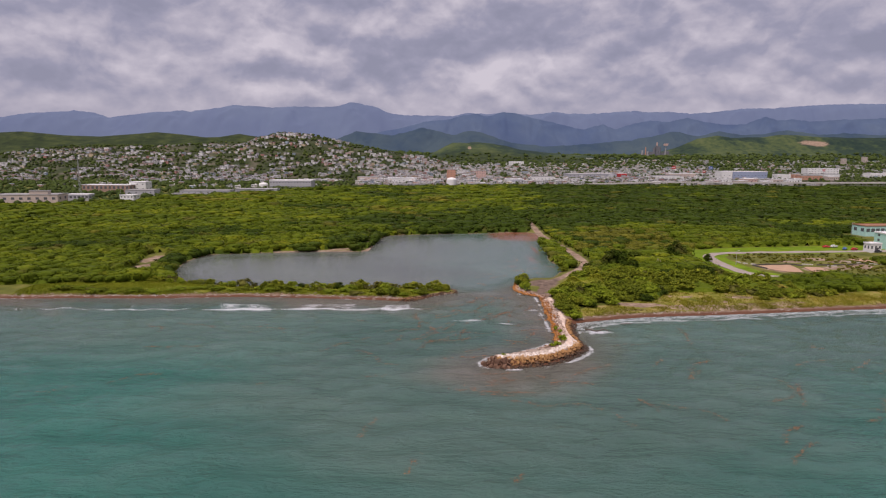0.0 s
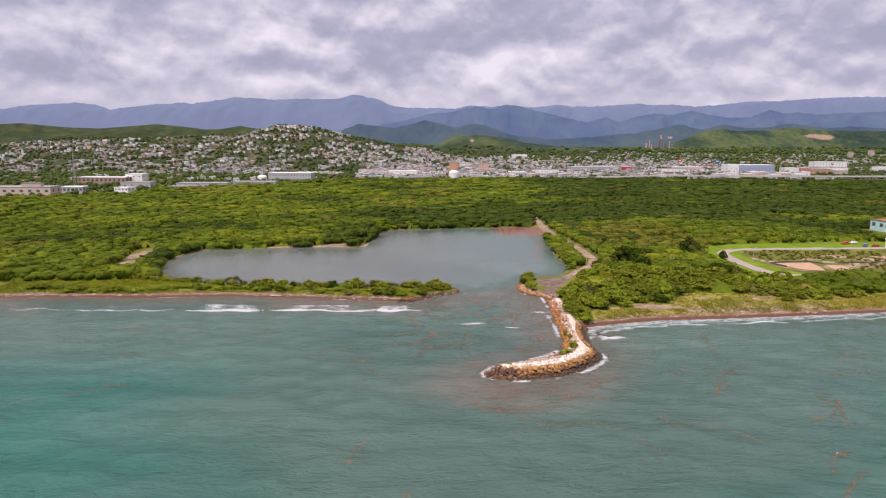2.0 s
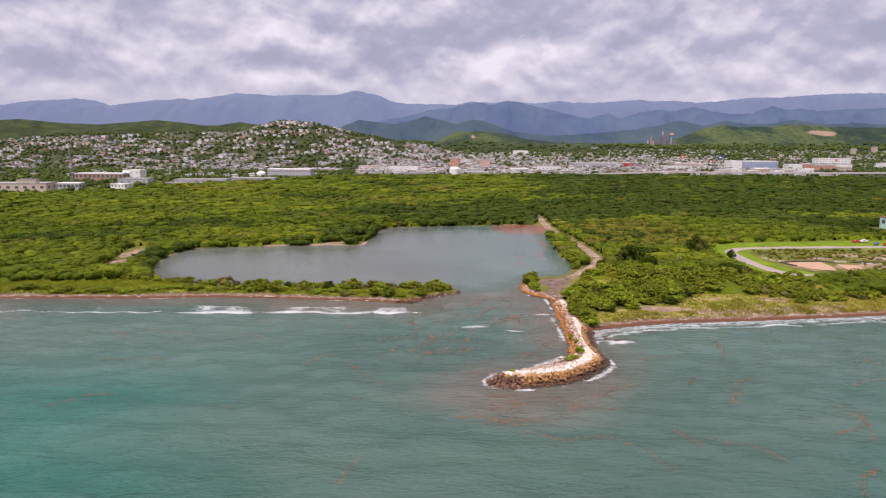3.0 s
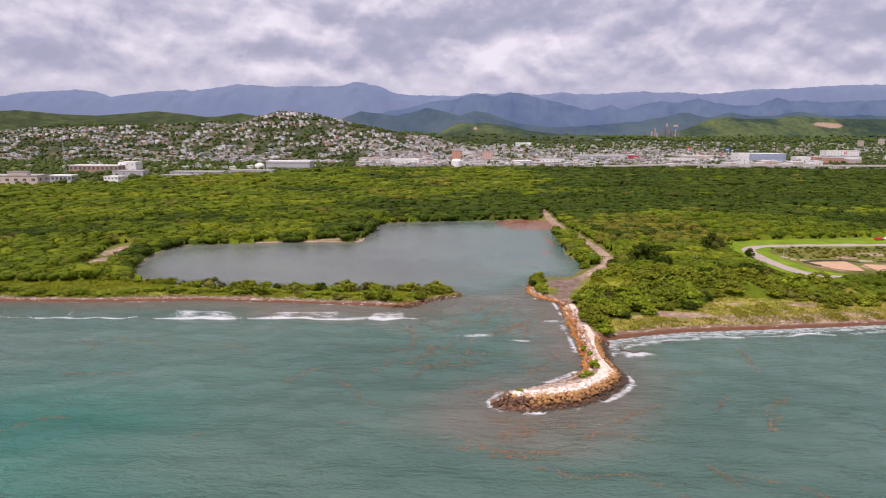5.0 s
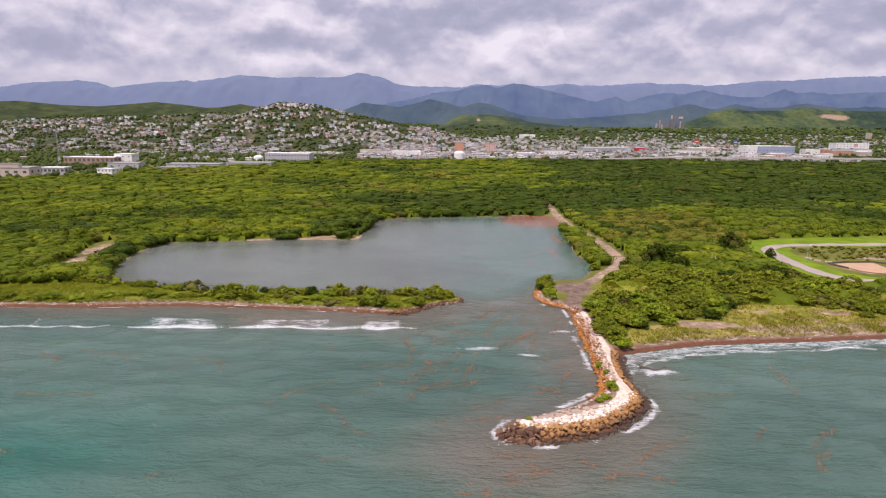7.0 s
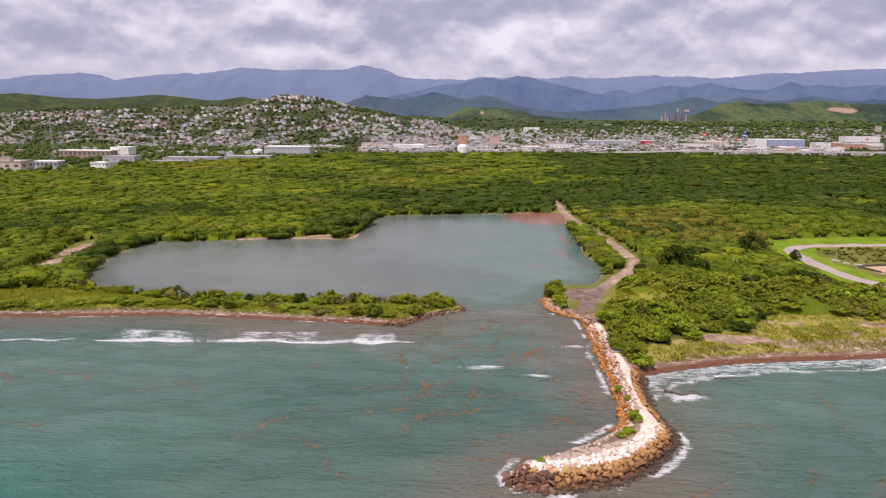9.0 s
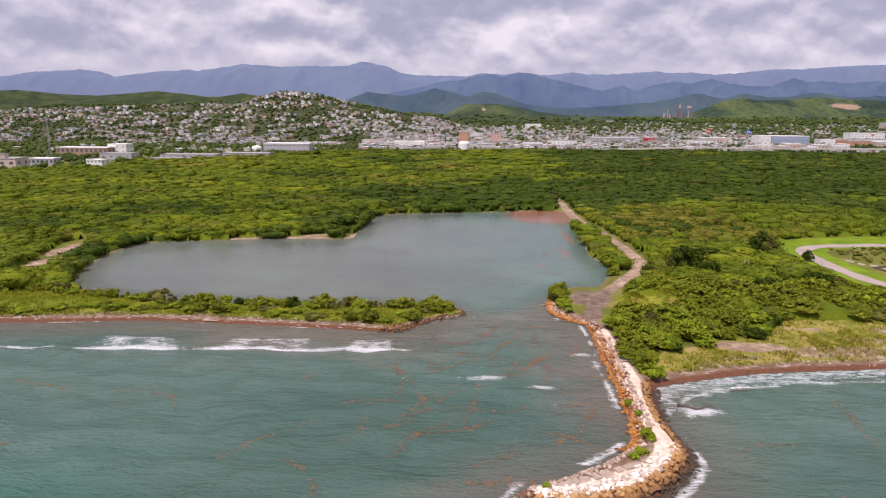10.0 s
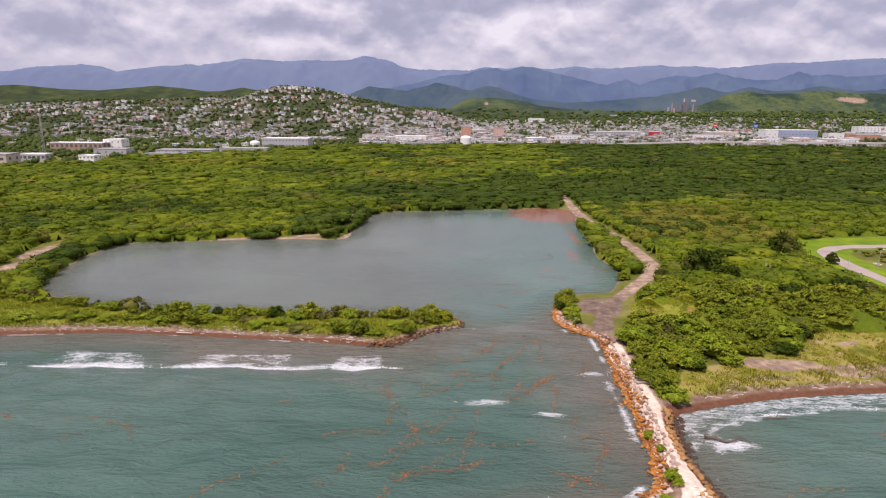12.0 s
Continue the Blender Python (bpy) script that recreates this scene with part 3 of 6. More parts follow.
layer(gme, "damp", np.clip(1.35 - np.hypot((X - 43) / 11, (Y - 251) / 22), 0, 1))
layer(gme, "cut", np.maximum(np.clip(1.3 - np.hypot((X - 63) / 3.6, (Y - 246.0) / 1.2), 0, 1), np.clip(1.3 - np.hypot((X - 53) / 3.0, (Y - 247.0) / 1.1), 0, 1)))
layer(gme, "town", ease(Y, 900, 1050))
layer(gme, "wood", ease(Y, 1500, 1620))
tagged(new("ground", gme), "sandy coastal plain with scrub, beach and rising hills", "ground", kind="structure")

# the sea and the lagoon are one sheet of water
wx, wy = spaced(-5000, 5000, -150, 150, 1.7, 1.12, 300), spaced(-1500, 420, 60, 242, 1.2, 1.15, 14)
WX, WY = np.meshgrid(wx, wy)
wsd = shore(WX, WY)
mx = len(wx)
ii = (np.arange(len(wy) - 1)[:, None] * mx + np.arange(mx - 1)).ravel()
LAGOON_MASK = np.clip(0.5 + np.where(inside(LAKE, WX, WY), 1, -1) * distance(LAKE, WX, WY, True) * 0.028, 0, 1)


def swell(x, y):
    """Low waves that run in towards the beach."""
    r = np.random.default_rng(3)
    z = np.zeros(np.shape(x))
    for k in range(14):
        a, length = r.normal(1.62, 0.36), r.uniform(5.5, 15)
        kx, ky = np.cos(a) * 2 * np.pi / length, np.sin(a) * 2 * np.pi / length
        z += 0.0068 * length * np.sin(x * kx + y * ky + r.uniform(0, 6.3) + 0.7 * waver(x, y, 60, 70 + k))
    return z


WZ = swell(WX, WY) * ease(-wsd, 0, 14) * (1 - LAGOON_MASK) * ease(WY, -60, 60) * ease(240 - abs(WX), 0, 60)
wme = raw_mesh("sea", np.stack([WX, WY, WZ], -1).reshape(-1, 3), np.stack([ii, ii + 1, ii + 1 + mx, ii + mx], 1), [MAT["water"]], smooth=True)
layer(wme, "shore", wsd)
layer(wme, "lagoon", LAGOON_MASK)


def foam_amount(x, y, sd):
    """How much broken water lies on the sea: the surf lines, the wash and the jetty's edge."""
    gap = waver(x, 0 * y, 46, 95) + 0.5 * waver(x, 0 * y, 13, 96)
    line = surf_line(x)
    west = ease(x, -175, -120) * ease(-7 - x, 0, 6) * (0.66 * np.exp(-((y - line) / np.where(y > line, 2.0, 0.6)) ** 2) * ease(gap, -2.2, -0.3)
                                                      + 0.68 * np.exp(-((y - line - 4.5) / 4.0) ** 2) * ease(gap, -1.2, 0.6) + 0.26 * np.exp(-((y - line - 7.5 - waver(x, 0 * y, 33, 94)) / 0.8) ** 2))
    east = (x > 41) * (y > 183) * (y < 260) * (x > 42 + (190 - y) * 0.5) * np.minimum(0.67, 0.60 * np.exp(sd / 1.8) + 0.45 * np.exp(-((sd + 6 + waver(x, 0 * y, 26, 101)) / 1.3) ** 2) + 0.52 * ease(sd, -9, -3)) * ease(sd, -13, -6)
    rest = (x < 6) * (y > 205) * (y < 241) * 0.75 * np.exp(sd / 0.9) * ease(waver(x, y, 20, 98), -0.5, 0.4)
    pier = (x > 8) * (x < 44) * (y < 240) * (y > 140) * 0.80 * np.exp(-((sd + 2.1) / 1.6) ** 2) * ease(waver(x, y, 9, 103), -1.0, 0.4)
    out = np.maximum.reduce([west, east * (sd < 0.5), rest, pier])
    for cx, cy, rx, ry, k in [(9, 200, 9, 2.4, 0.76), (20, 195.5, 6, 2.6, 0.76), (31.5, 213, 5, 2.0, 0.76), (33.6, 207, 2.6, 6, 0.70), (35.0, 214, 1.2, 14, 0.62), (33.6, 190, 1.3, 12, 0.6), (48.5, 186.5, 6.5, 3.4, 0.88), (-8, 199, 2.2, 1.0, 0.7), (22, 188, 2.0, 1.2, 0.7), (12, 155, 2.8, 3.2, 0.8),
                              (-30, 189, 1.4, 0.7, 0.7), (26, 224, 3.0, 0.9, 0.7), (30, 186, 2.6, 0.9, 0.66), (20, 176, 2, 0.8, 0.55), (2, 206, 4, 1.5, 0.5)]:
        out = np.maximum(out, k * np.exp(-((x - cx) / rx) ** 2 - ((y - cy) / ry) ** 2))
    return out * (sd < 0.6)


def surf_line(x):
    return 212.6 + 0.8 * waver(x, 0 * x, 40, 97) + 0.02 * (x + 70)


layer(wme, "foam", foam_amount(WX, WY, wsd))
layer(wme, "silt", np.maximum.reduce([np.clip(1.3 - np.hypot((WX - 50) / 27, (WY - 410) / 32), 0, 1), np.clip(0.75 - np.hypot((WX - 46) / 9, (WY - 320) / 40), 0, 1), np.clip(0.78 - np.hypot((WX - 52) / 5, (WY - 350) / 70), 0, 1), np.clip(0.7 - np.hypot((WX - 34) / 14, (WY - 298) / 7), 0, 1)]))
tagged(new("water", wme), "teal sea water with small waves, running into a grey lagoon", "water", kind="structure")


# ---- mountains at the end of the plain ----
def mountain_range(name, profile, y0, depth, material, label, seed, rough):
    """A range whose crest follows the profile, with spurs and side valleys running down from it."""
    px, pz = np.array(profile, float).T
    mx_, my_ = np.linspace(px[0], px[-1], 430), np.linspace(0, 1, 34)
    A, B = np.meshgrid(mx_, my_)
    D = B * depth
    top = np.interp(A, px, pz) + 0.5 * waver(A, 0 * A, 170, seed + 3) * 4 + waver(A, 0 * A, 60, seed + 6) * 2.2 + waver(A, 0 * A, 24, seed + 7) * 1.0
    ridge = np.sin(np.clip(B, 0, 1) * np.pi / 2) ** 0.9
    wx_, wy_ = A + 70 * waver(A, D, 300, seed + 8), D + 60 * waver(A, D, 260, seed + 9)
    spur = 1 - np.abs(waver(wx_ + 0.5 * wy_, wy_ * 0.35, 420, seed))
    rib = 1 - np.abs(waver(wx_ - 0.6 * wy_, wy_ * 0.5, 170, seed + 1))
    knob = waver(A, D, 75, seed + 2)
    cut = (0.42 * (1 - np.clip(spur, 0, 1)) + 0.22 * (1 - np.clip(rib, 0, 1)) - 0.05 * knob) * rough * np.sin(np.pi * np.clip(B, 0, 1)) ** 0.7
    zz = top * ridge * (1 - cut) - 8 * (1 - ridge)
    k = len(mx_)
    jj = (np.arange(len(my_) - 1)[:, None] * k + np.arange(k - 1)).ravel()
    me = raw_mesh(name, np.stack([A, y0 + (B - 1) * depth, zz], -1).reshape(-1, 3), np.stack([jj, jj + 1, jj + 1 + k, jj + k], 1), [material], smooth=True)
    return tagged(new(name, me), label, "mountains", kind="structure")


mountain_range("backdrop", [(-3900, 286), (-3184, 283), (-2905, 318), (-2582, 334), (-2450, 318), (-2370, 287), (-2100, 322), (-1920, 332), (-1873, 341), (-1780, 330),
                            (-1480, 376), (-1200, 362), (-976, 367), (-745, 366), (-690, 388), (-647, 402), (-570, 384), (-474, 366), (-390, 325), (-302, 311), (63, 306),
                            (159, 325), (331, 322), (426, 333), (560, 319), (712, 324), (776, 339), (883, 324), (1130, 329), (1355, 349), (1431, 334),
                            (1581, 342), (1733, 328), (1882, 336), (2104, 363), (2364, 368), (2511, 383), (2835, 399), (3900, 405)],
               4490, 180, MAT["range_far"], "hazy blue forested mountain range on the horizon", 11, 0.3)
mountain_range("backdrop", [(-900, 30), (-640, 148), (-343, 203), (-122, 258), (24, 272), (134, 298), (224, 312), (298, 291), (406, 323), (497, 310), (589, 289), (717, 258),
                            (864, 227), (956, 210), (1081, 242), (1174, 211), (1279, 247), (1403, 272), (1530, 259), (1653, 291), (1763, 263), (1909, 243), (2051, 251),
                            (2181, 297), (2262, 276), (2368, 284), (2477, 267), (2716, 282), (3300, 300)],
               4300, 200, MAT["range_mid"], "blue-hazed wooded ridge standing before the far mountains", 41, 0.42)
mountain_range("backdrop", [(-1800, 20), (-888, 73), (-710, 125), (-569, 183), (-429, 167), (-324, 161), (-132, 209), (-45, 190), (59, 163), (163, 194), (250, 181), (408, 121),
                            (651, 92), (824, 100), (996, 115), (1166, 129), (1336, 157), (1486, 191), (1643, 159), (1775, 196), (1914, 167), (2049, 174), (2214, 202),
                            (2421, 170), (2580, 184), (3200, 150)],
               4080, 260, MAT["range_near"], "low dark hills hazed blue-green before the mountains", 23, 0.5)


# ---- scrub forest ----
rng = np.random.default_rng(7)
FOREST_EDGE = ([-900, -424, -340, -320, -250, -160, 99, 279, 450, 677, 1200], [588, 592, 620, 690, 770, 930, 970, 982, 968, 960, 960])


def jittered(x0, x1, y0, y1, step):
    gx, gy = np.meshgrid(np.arange(x0, x1, step), np.arange(y0, y1, step))
    return (gx + rng.uniform(-0.5, 0.5, gx.shape) * step).ravel(), (gy + rng.uniform(-0.5, 0.5, gy.shape) * step).ravel()


def wooded(x, y):
    """Where the plain is covered with scrub trees."""
    sd = shore(x, y)
    ok = (sd > np.where(distance(LAGOON[6:], x, y) < 12, 0.9 + 3.2 * ((x > -92) & (x < -40) & (y < 360)) * (waver(x, y, 16, 19) > -0.5), 2.5)) & (y < np.interp(x, *FOREST_EDGE)) & (abs(x) < 0.74 * y + 25)
    ok &= distance(TRAIL, x, y) > np.interp(y, [300, 330, 430, 480], [5.0, 5.2, 4.6, 3.4])
    ok &= ~(inside(PARK, x, y)) & (distance(PARK, x, y, True) > 2)
    ok &= ~((x > 140) & (x < 215) & (y > 262) & (y < 334))
    ok &= ~((x > 205) & (x < 300) & (y > 310) & (y < 357)) & ~((x > 252) & (x < 330) & (y > 350) & (y < 416))
    ok &= distance(LAGOON_PATH, x, y) > 2.6
    ok &= distance(np.array([(-139, 276), (-142, 297), (-148, 322)], float), x, y) > 6.4
    ok &= np.hypot((x - 42) / 11, (y - 254) / 14.5) > 1
    return ok


def beach_belt(x, y):
    """The grassy belt behind the beaches, with shrubs standing apart."""
    east = (x > 38) & (y < np.interp(x, [38, 50, 62, 75, 90, 110, 150, 200, 400], [190, 212, 216, 222, 238, 236, 238, 244, 260]))
    west = (x < 10) & (y < np.interp(x, [-460, -200, -160, -130, -100, 10], [250, 247, 247, 252, 262, 262]))
    return east | west


def east_bank(x, y):
    """Ground where the shrubs stand as single things."""
    return (x > 38) & (x < 140) & (y < 272)


def spread(arrays, top):
    """A crown pressed into the broad flat umbrella of thorn scrub."""
    v, f = arrays
    v = v.copy()
    v[:, 2] = top * np.tanh(v[:, 2] * 1.5 / top) / np.tanh(1.5)
    return v, f


near_protos = [spread(bush_arrays(40 + k, 62, 0.16, 0.6), 0.95) for k in range(9)]
far_protos = [spread(bush_arrays(150 + k, 20, 0.24, 0.6), 0.9) for k in range(8)]
bands = [(225, 420, 3.0, 0.93), (420, 640, 4.3, 0.93), (640, 1000, 6.4, 0.95)]
places, radii, tall = [], [], []
for y0, y1, step, keep in bands:
    x, y = jittered(-760, 860, y0, y1, step)
    ok = wooded(x, y) & ~beach_belt(x, y) & ~east_bank(x, y) & (rng.random(len(x)) < keep)
    x, y = x[ok], y[ok]
    broad_one = rng.random(len(x)) < 0.10
    r = step * rng.uniform(0.55, 1.1, len(x)) * (1 + 0.2 * waver(x, y, 60, 9)) * np.where(broad_one, rng.uniform(1.5, 2.0, len(x)), 1) + 0.3
    places.append(np.stack([x, y, height(x, y)], -1))
    radii.append(r)
    tall.append(np.maximum(r * 0.25 + 2.0 + rng.uniform(0.0, 0.35, len(x)) + 0.55 * waver(x, y, 30, 12) + 0.55 * waver(x, y, 8.5, 13), 1.0) + 0.7 * broad_one + 1.8 * (rng.random(len(x)) < 0.012))
places, radii, tall = np.concatenate(places), np.concatenate(radii), np.concatenate(tall)


def canopy_kind(x, y):
    """0 bright scrub, 1 mangroves and painted cloud shadow, 2 dry brown scrub."""
    # the ease(x - 0.1 * y) term darkens far right scrub, painting a cloud's shadow
    dark = waver(x, y * 1.6, 190, 31) + 0.45 * waver(x, y * 1.5, 24, 33) + 1.9 * ease(x - 0.1 * y, -60, 90) * ease(y, 410, 500) \
        + 1.3 * np.exp(-((distance(LAGOON, x, y) / np.where(y > 330, 105, 12)) ** 2)) - 0.8 * ease(-x - 0.2 * y, 20, 120) > 0.75
    brown = (np.hypot((x - 108) / 36, (y - 385) / 50) + 0.55 * waver(x, y, 12, 55) < 0.75) | (waver(x * 0.6, y * 1.8, 150, 56) + 0.5 * waver(x, y * 1.6, 15, 57) > 1.35)
    return np.where(brown, 2, np.where(dark & ~((x > 44) & (x < 78) & (y < 400)), 1, 0))


def canopy_sheet(x0, x1, y0, y1, step):
    """The closed mass of twigs and leaves below the crowns, with its kind for each face."""
    gx, gy = np.meshgrid(np.arange(x0, x1, step), np.arange(y0, y1 + step / 2, step))
    px, py = gx + rng.uniform(-0.3, 0.3, gx.shape) * step, gy + rng.uniform(-0.3, 0.3, gx.shape) * step
    flat_x, flat_y = px.ravel(), py.ravel()
    ok = wooded(flat_x, flat_y) & ~beach_belt(flat_x, flat_y)
    for mx_, my_, mz_, mr_ in MOUNDS[:2]:
        ok &= ~((abs(flat_x - mx_) < 5.4) & (flat_y > my_ - 10) & (flat_y < my_ + 4))
    low = np.where(east_bank(flat_x, flat_y), 0.62, 1.0)
    top = (1.75 + step * 0.16 + 0.55 * waver(flat_x, flat_y, 30, 12) + 0.45 * waver(flat_x, flat_y, 8.5, 13) + rng.uniform(-0.35, 0.35, len(flat_x))) * low
    z = height(flat_x, flat_y) + np.where(ok, np.maximum(top, 0.3), -0.4)
    k = gx.shape[1]
    i = (np.arange(gx.shape[0] - 1)[:, None] * k + np.arange(k - 1)).ravel()
    q = np.stack([i, i + 1, i + 1 + k, i + k], 1)
    q = q[ok[q].sum(1) >= 2]
    return np.stack([flat_x, flat_y, z], -1), q, canopy_kind(flat_x[q].mean(1), flat_y[q].mean(1))


sheets = [canopy_sheet(-345, 345, 226, 420, 1.7), canopy_sheet(-500, 500, 420, 640, 2.6), canopy_sheet(-760, 760, 640, 980, 4.6)]
kinds = canopy_kind(places[:, 0], places[:, 1])
MAT["brown_scrub"] = foliage("brown_scrub_foliage", (0.062, 0.066, 0.009), (0.136, 0.134, 0.015), (0.225, 0.208, 0.026)).m
for name, kind, mat, label in (("dry_scrub", 2, "brown_scrub", "olive-brown dry scrub with thin leaves"), ("scrub_forest", 0, "forest", "dense bright green scrub trees covering the plain"),
                                ("mangrove_wood", 1, "mangrove_and_shade", "dense dark green mangroves, and far scrub darkened as cloud shadow")):
    which = kinds == kind
    close = places[which][:, 1] < 420
    v, f = scatter(near_protos, places[which][close], radii[which][close], tall[which][close], rng)
    v2, f2 = scatter(far_protos, places[which][~close], radii[which][~close], tall[which][~close], rng)
    v, f = np.concatenate([v, v2]), np.concatenate([f, f2 + len(v)])
    for sv, sq, sk in sheets:
        q = sq[sk == kind]
        used, inv = np.unique(q, return_inverse=True)
        q = inv.reshape(-1, 4) + len(v)
        v, f = np.concatenate([v, sv[used]]), np.concatenate([f, q[:, [0, 1, 2]], q[:, [0, 2, 3]]])
    tagged(new(name, raw_mesh(name, v, f, [MAT[mat]], smooth=True)), label, "trees", kind="stuff")

# open ground before the larger buildings: x, y, half width, depth
TOWN_CLEAR = [(-424, 640, 36, 20), (-392, 672, 14, 10), (-326, 648, 10, 12), (-442, 826, 34, 55), (-408, 842, 14, 40), (-364, 756, 20, 16), (-292, 772, 34, 16), (-238, 800, 30, 16), (-302, 738, 20, 12),
              (-220, 912, 34, 30), (-46, 985, 28, 10), (62, 994, 24, 10), (298, 1280, 64, 60), (585, 1225, 52, 60), (515, 1092, 56, 60), (600, 1094, 50, 60), (668, 1215, 24, 50), (853, 1420, 40, 30), (430, 1000, 320, 40)]

# ---- town houses on the plain and the hill ----
def wall_material():
    m = Mat("painted_house_walls", 0.85, 0.0, 0.2)
    tone = m.ramp(m.island(), (0.0, (0.72, 0.69, 0.66)), (0.22, (0.50, 0.46, 0.42)), (0.36, (0.56, 0.40, 0.35)), (0.47, (0.33, 0.32, 0.33)),
                  (0.58, (0.82, 0.80, 0.78)), (0.82, (0.36, 0.44, 0.50)), (0.86, (0.52, 0.42, 0.26)), (0.94, (0.46, 0.22, 0.18)), hard=True)
    m.colour(m.mix(m.math("MULTIPLY", m.noise(0.4, 4), 0.35), tone, (0.22, 0.20, 0.18)))
    return m.m


def roof_material():
    m = Mat("flat_house_roofs", 0.85, 0.0, 0.2)
    tone = m.ramp(m.island(), (0.0, (0.60, 0.58, 0.57)), (0.24, (0.36, 0.34, 0.33)), (0.44, (0.20, 0.185, 0.18)), (0.62, (0.84, 0.83, 0.82)),
                  (0.88, (0.40, 0.20, 0.14)), (0.95, (0.34, 0.40, 0.46)), hard=True)
    m.colour(m.mix(m.math("MULTIPLY", m.noise(0.3, 4), 0.4), tone, (0.20, 0.19, 0.18)))
    return m.m


MAT["house_wall"], MAT["house_roof"] = wall_material(), roof_material()
MAT["window"] = Mat("dark_window_glass", 0.25, 0.0, 0.5).colour((0.10, 0.105, 0.11)).m

BOX_F = np.array([[0, 1, 5, 4], [1, 2, 6, 5], [2, 3, 7, 6], [3, 0, 4, 7], [4, 5, 6, 7]])
BOX_V = np.array([[-.5, -.5, 0], [.5, -.5, 0], [.5, .5, 0], [-.5, .5, 0], [-.5, -.5, 1], [.5, -.5, 1], [.5, .5, 1], [-.5, .5, 1]])


def boxes(at, size, turn):
    """Many boxes as arrays: at (n, 3) base centres, size (n, 3), turn (n,)."""
    v = BOX_V[None] * size[:, None]
    c, s = np.cos(turn)[:, None], np.sin(turn)[:, None]
    out = np.stack([v[..., 0] * c - v[..., 1] * s, v[..., 0] * s + v[..., 1] * c, v[..., 2]], -1) + at[:, None]
    f = BOX_F[None] + (np.arange(len(at)) * 8)[:, None, None]
    return out.reshape(-1, 3), f.reshape(-1, 4)


def town_sites():
    out = []
    x, y = jittered(-1200, 60, 1060, 1620, 7.9)
    ok = (waver(x, y, 170, 61) + 0.6 * waver(x, y, 60, 62) > -0.25) & (y < np.interp(x, [-1150, -700, -560, -430, -300, 60], [1360, 1420, 1450, 1530, 1540, 1400]))
    ok &= rng.random(len(x)) < np.clip(0.44 + 0.55 * waver(x, y, 42, 67) + 0.35 * ease(1180 - y, 0, 60) * (x > -420), 0.05, 0.95)
    out.append((x[ok], y[ok]))
    x, y = jittered(-160, 640, 1010, 2050, 8.8)
    ok = (waver(x, y, 160, 63) > -0.75) & (rng.random(len(x)) < np.interp(y, [1000, 1250, 1500, 2050], [0.78, 0.60, 0.45, 0.22]) * np.clip(0.8 + 0.6 * waver(x, y, 70, 68), 0.15, 1.15)) & (x > -150 + (y - 1000) * 0.15)
    out.append((x[ok], y[ok]))
    x, y = jittered(560, 1900, 1250, 2500, 17)
    ok = (waver(x, y, 200, 64) > 0.0) & (rng.random(len(x)) < 0.5)
    ok &= ~((x < 790) & (y < 1420))
    out.append((x[ok], y[ok]))
    x, y = jittered(-640, -170, 880, 1075, 17)
    ok = (rng.random(len(x)) < 0.32) & (waver(x, y, 90, 66) > -0.2) & (y > np.interp(x, [-640, -480, -300, -170], [880, 880, 860, 950])) & ((x > -390) | (y > 865))
    out.append((x[ok], y[ok]))
    return np.concatenate([a for a, _ in out]), np.concatenate([b for _, b in out])


hx, hy = town_sites()
open_site = np.ones(len(hx), bool)
for bx, by, bw, bd in TOWN_CLEAR:
    open_site &= ~((abs(hx - bx) < bw) & (hy > by - bd * 0.5) & (hy < by + 30))
hx, hy = hx[open_site], hy[open_site]
hz = height(hx, hy)
n = len(hx)
size = np.stack([rng.uniform(3.8, 7.4, n), rng.uniform(4.0, 6.5, n), rng.choice([2.6, 2.8, 4.8, 2.6, 3.2], n)], -1)
big_one = rng.random(n) < 0.05
size[big_one] *= np.array([2.0, 1.5, 1.1])
turn = 0.25 * waver(hx, hy, 400, 65) + rng.normal(0, 0.08, n)
near = np.argsort(np.hypot(hx, hy))[:240]
rest = np.setdiff1d(np.arange(n), near)


def far_houses(idx, windows):
    at = np.stack([hx[idx], hy[idx], hz[idx] - 1.5], -1)
    s = size[idx] + (0, 0, 1.5)
    v1, f1 = boxes(at, s, turn[idx])
    roof_at = at + np.stack([0 * at[:, 0], 0 * at[:, 0], s[:, 2] + 0.01], -1)
    v2, f2 = boxes(roof_at, np.stack([s[:, 0] + 0.7, s[:, 1] + 0.7, 0 * s[:, 0] + 0.35], -1), turn[idx])
    vs, fs, slots = [v1, v2], [f1, f2 + len(v1)], [np.zeros(len(f1)), np.ones(len(f2))]
    base = len(v1) + len(v2)
    for side in ((-0.27, 0.27) if windows else ()):
        c, q = np.cos(turn[idx]), np.sin(turn[idx])
        off = np.stack([side * s[:, 0] * c + 0.5 * s[:, 1] * q, side * s[:, 0] * q - 0.5 * s[:, 1] * c, s[:, 2] - 2.4], -1)
        v3, f3 = boxes(at + off, np.stack([0.22 * s[:, 0], 0 * s[:, 0] + 0.2, 0 * s[:, 0] + 1.4], -1), turn[idx])
        vs.append(v3), fs.append(f3 + base), slots.append(np.full(len(f3), 2))
        base += len(v3)
    return np.concatenate(vs), np.concatenate(fs), np.concatenate(slots)


close_by = rest[hy[rest] < 1200]
v, f, sl = far_houses(close_by, True)
v2, f2, sl2 = far_houses(np.setdiff1d(rest, close_by), False)
v, f, sl = np.concatenate([v, v2]), np.concatenate([f, f2 + len(v)]), np.concatenate([sl, sl2])
tagged(new("hillside_houses", raw_mesh("hillside_houses", v, f, [MAT["house_wall"], MAT["house_roof"], MAT["window"]], sl)),
       "crowded low pastel houses with flat roofs over the hill", "houses", kind="stuff")

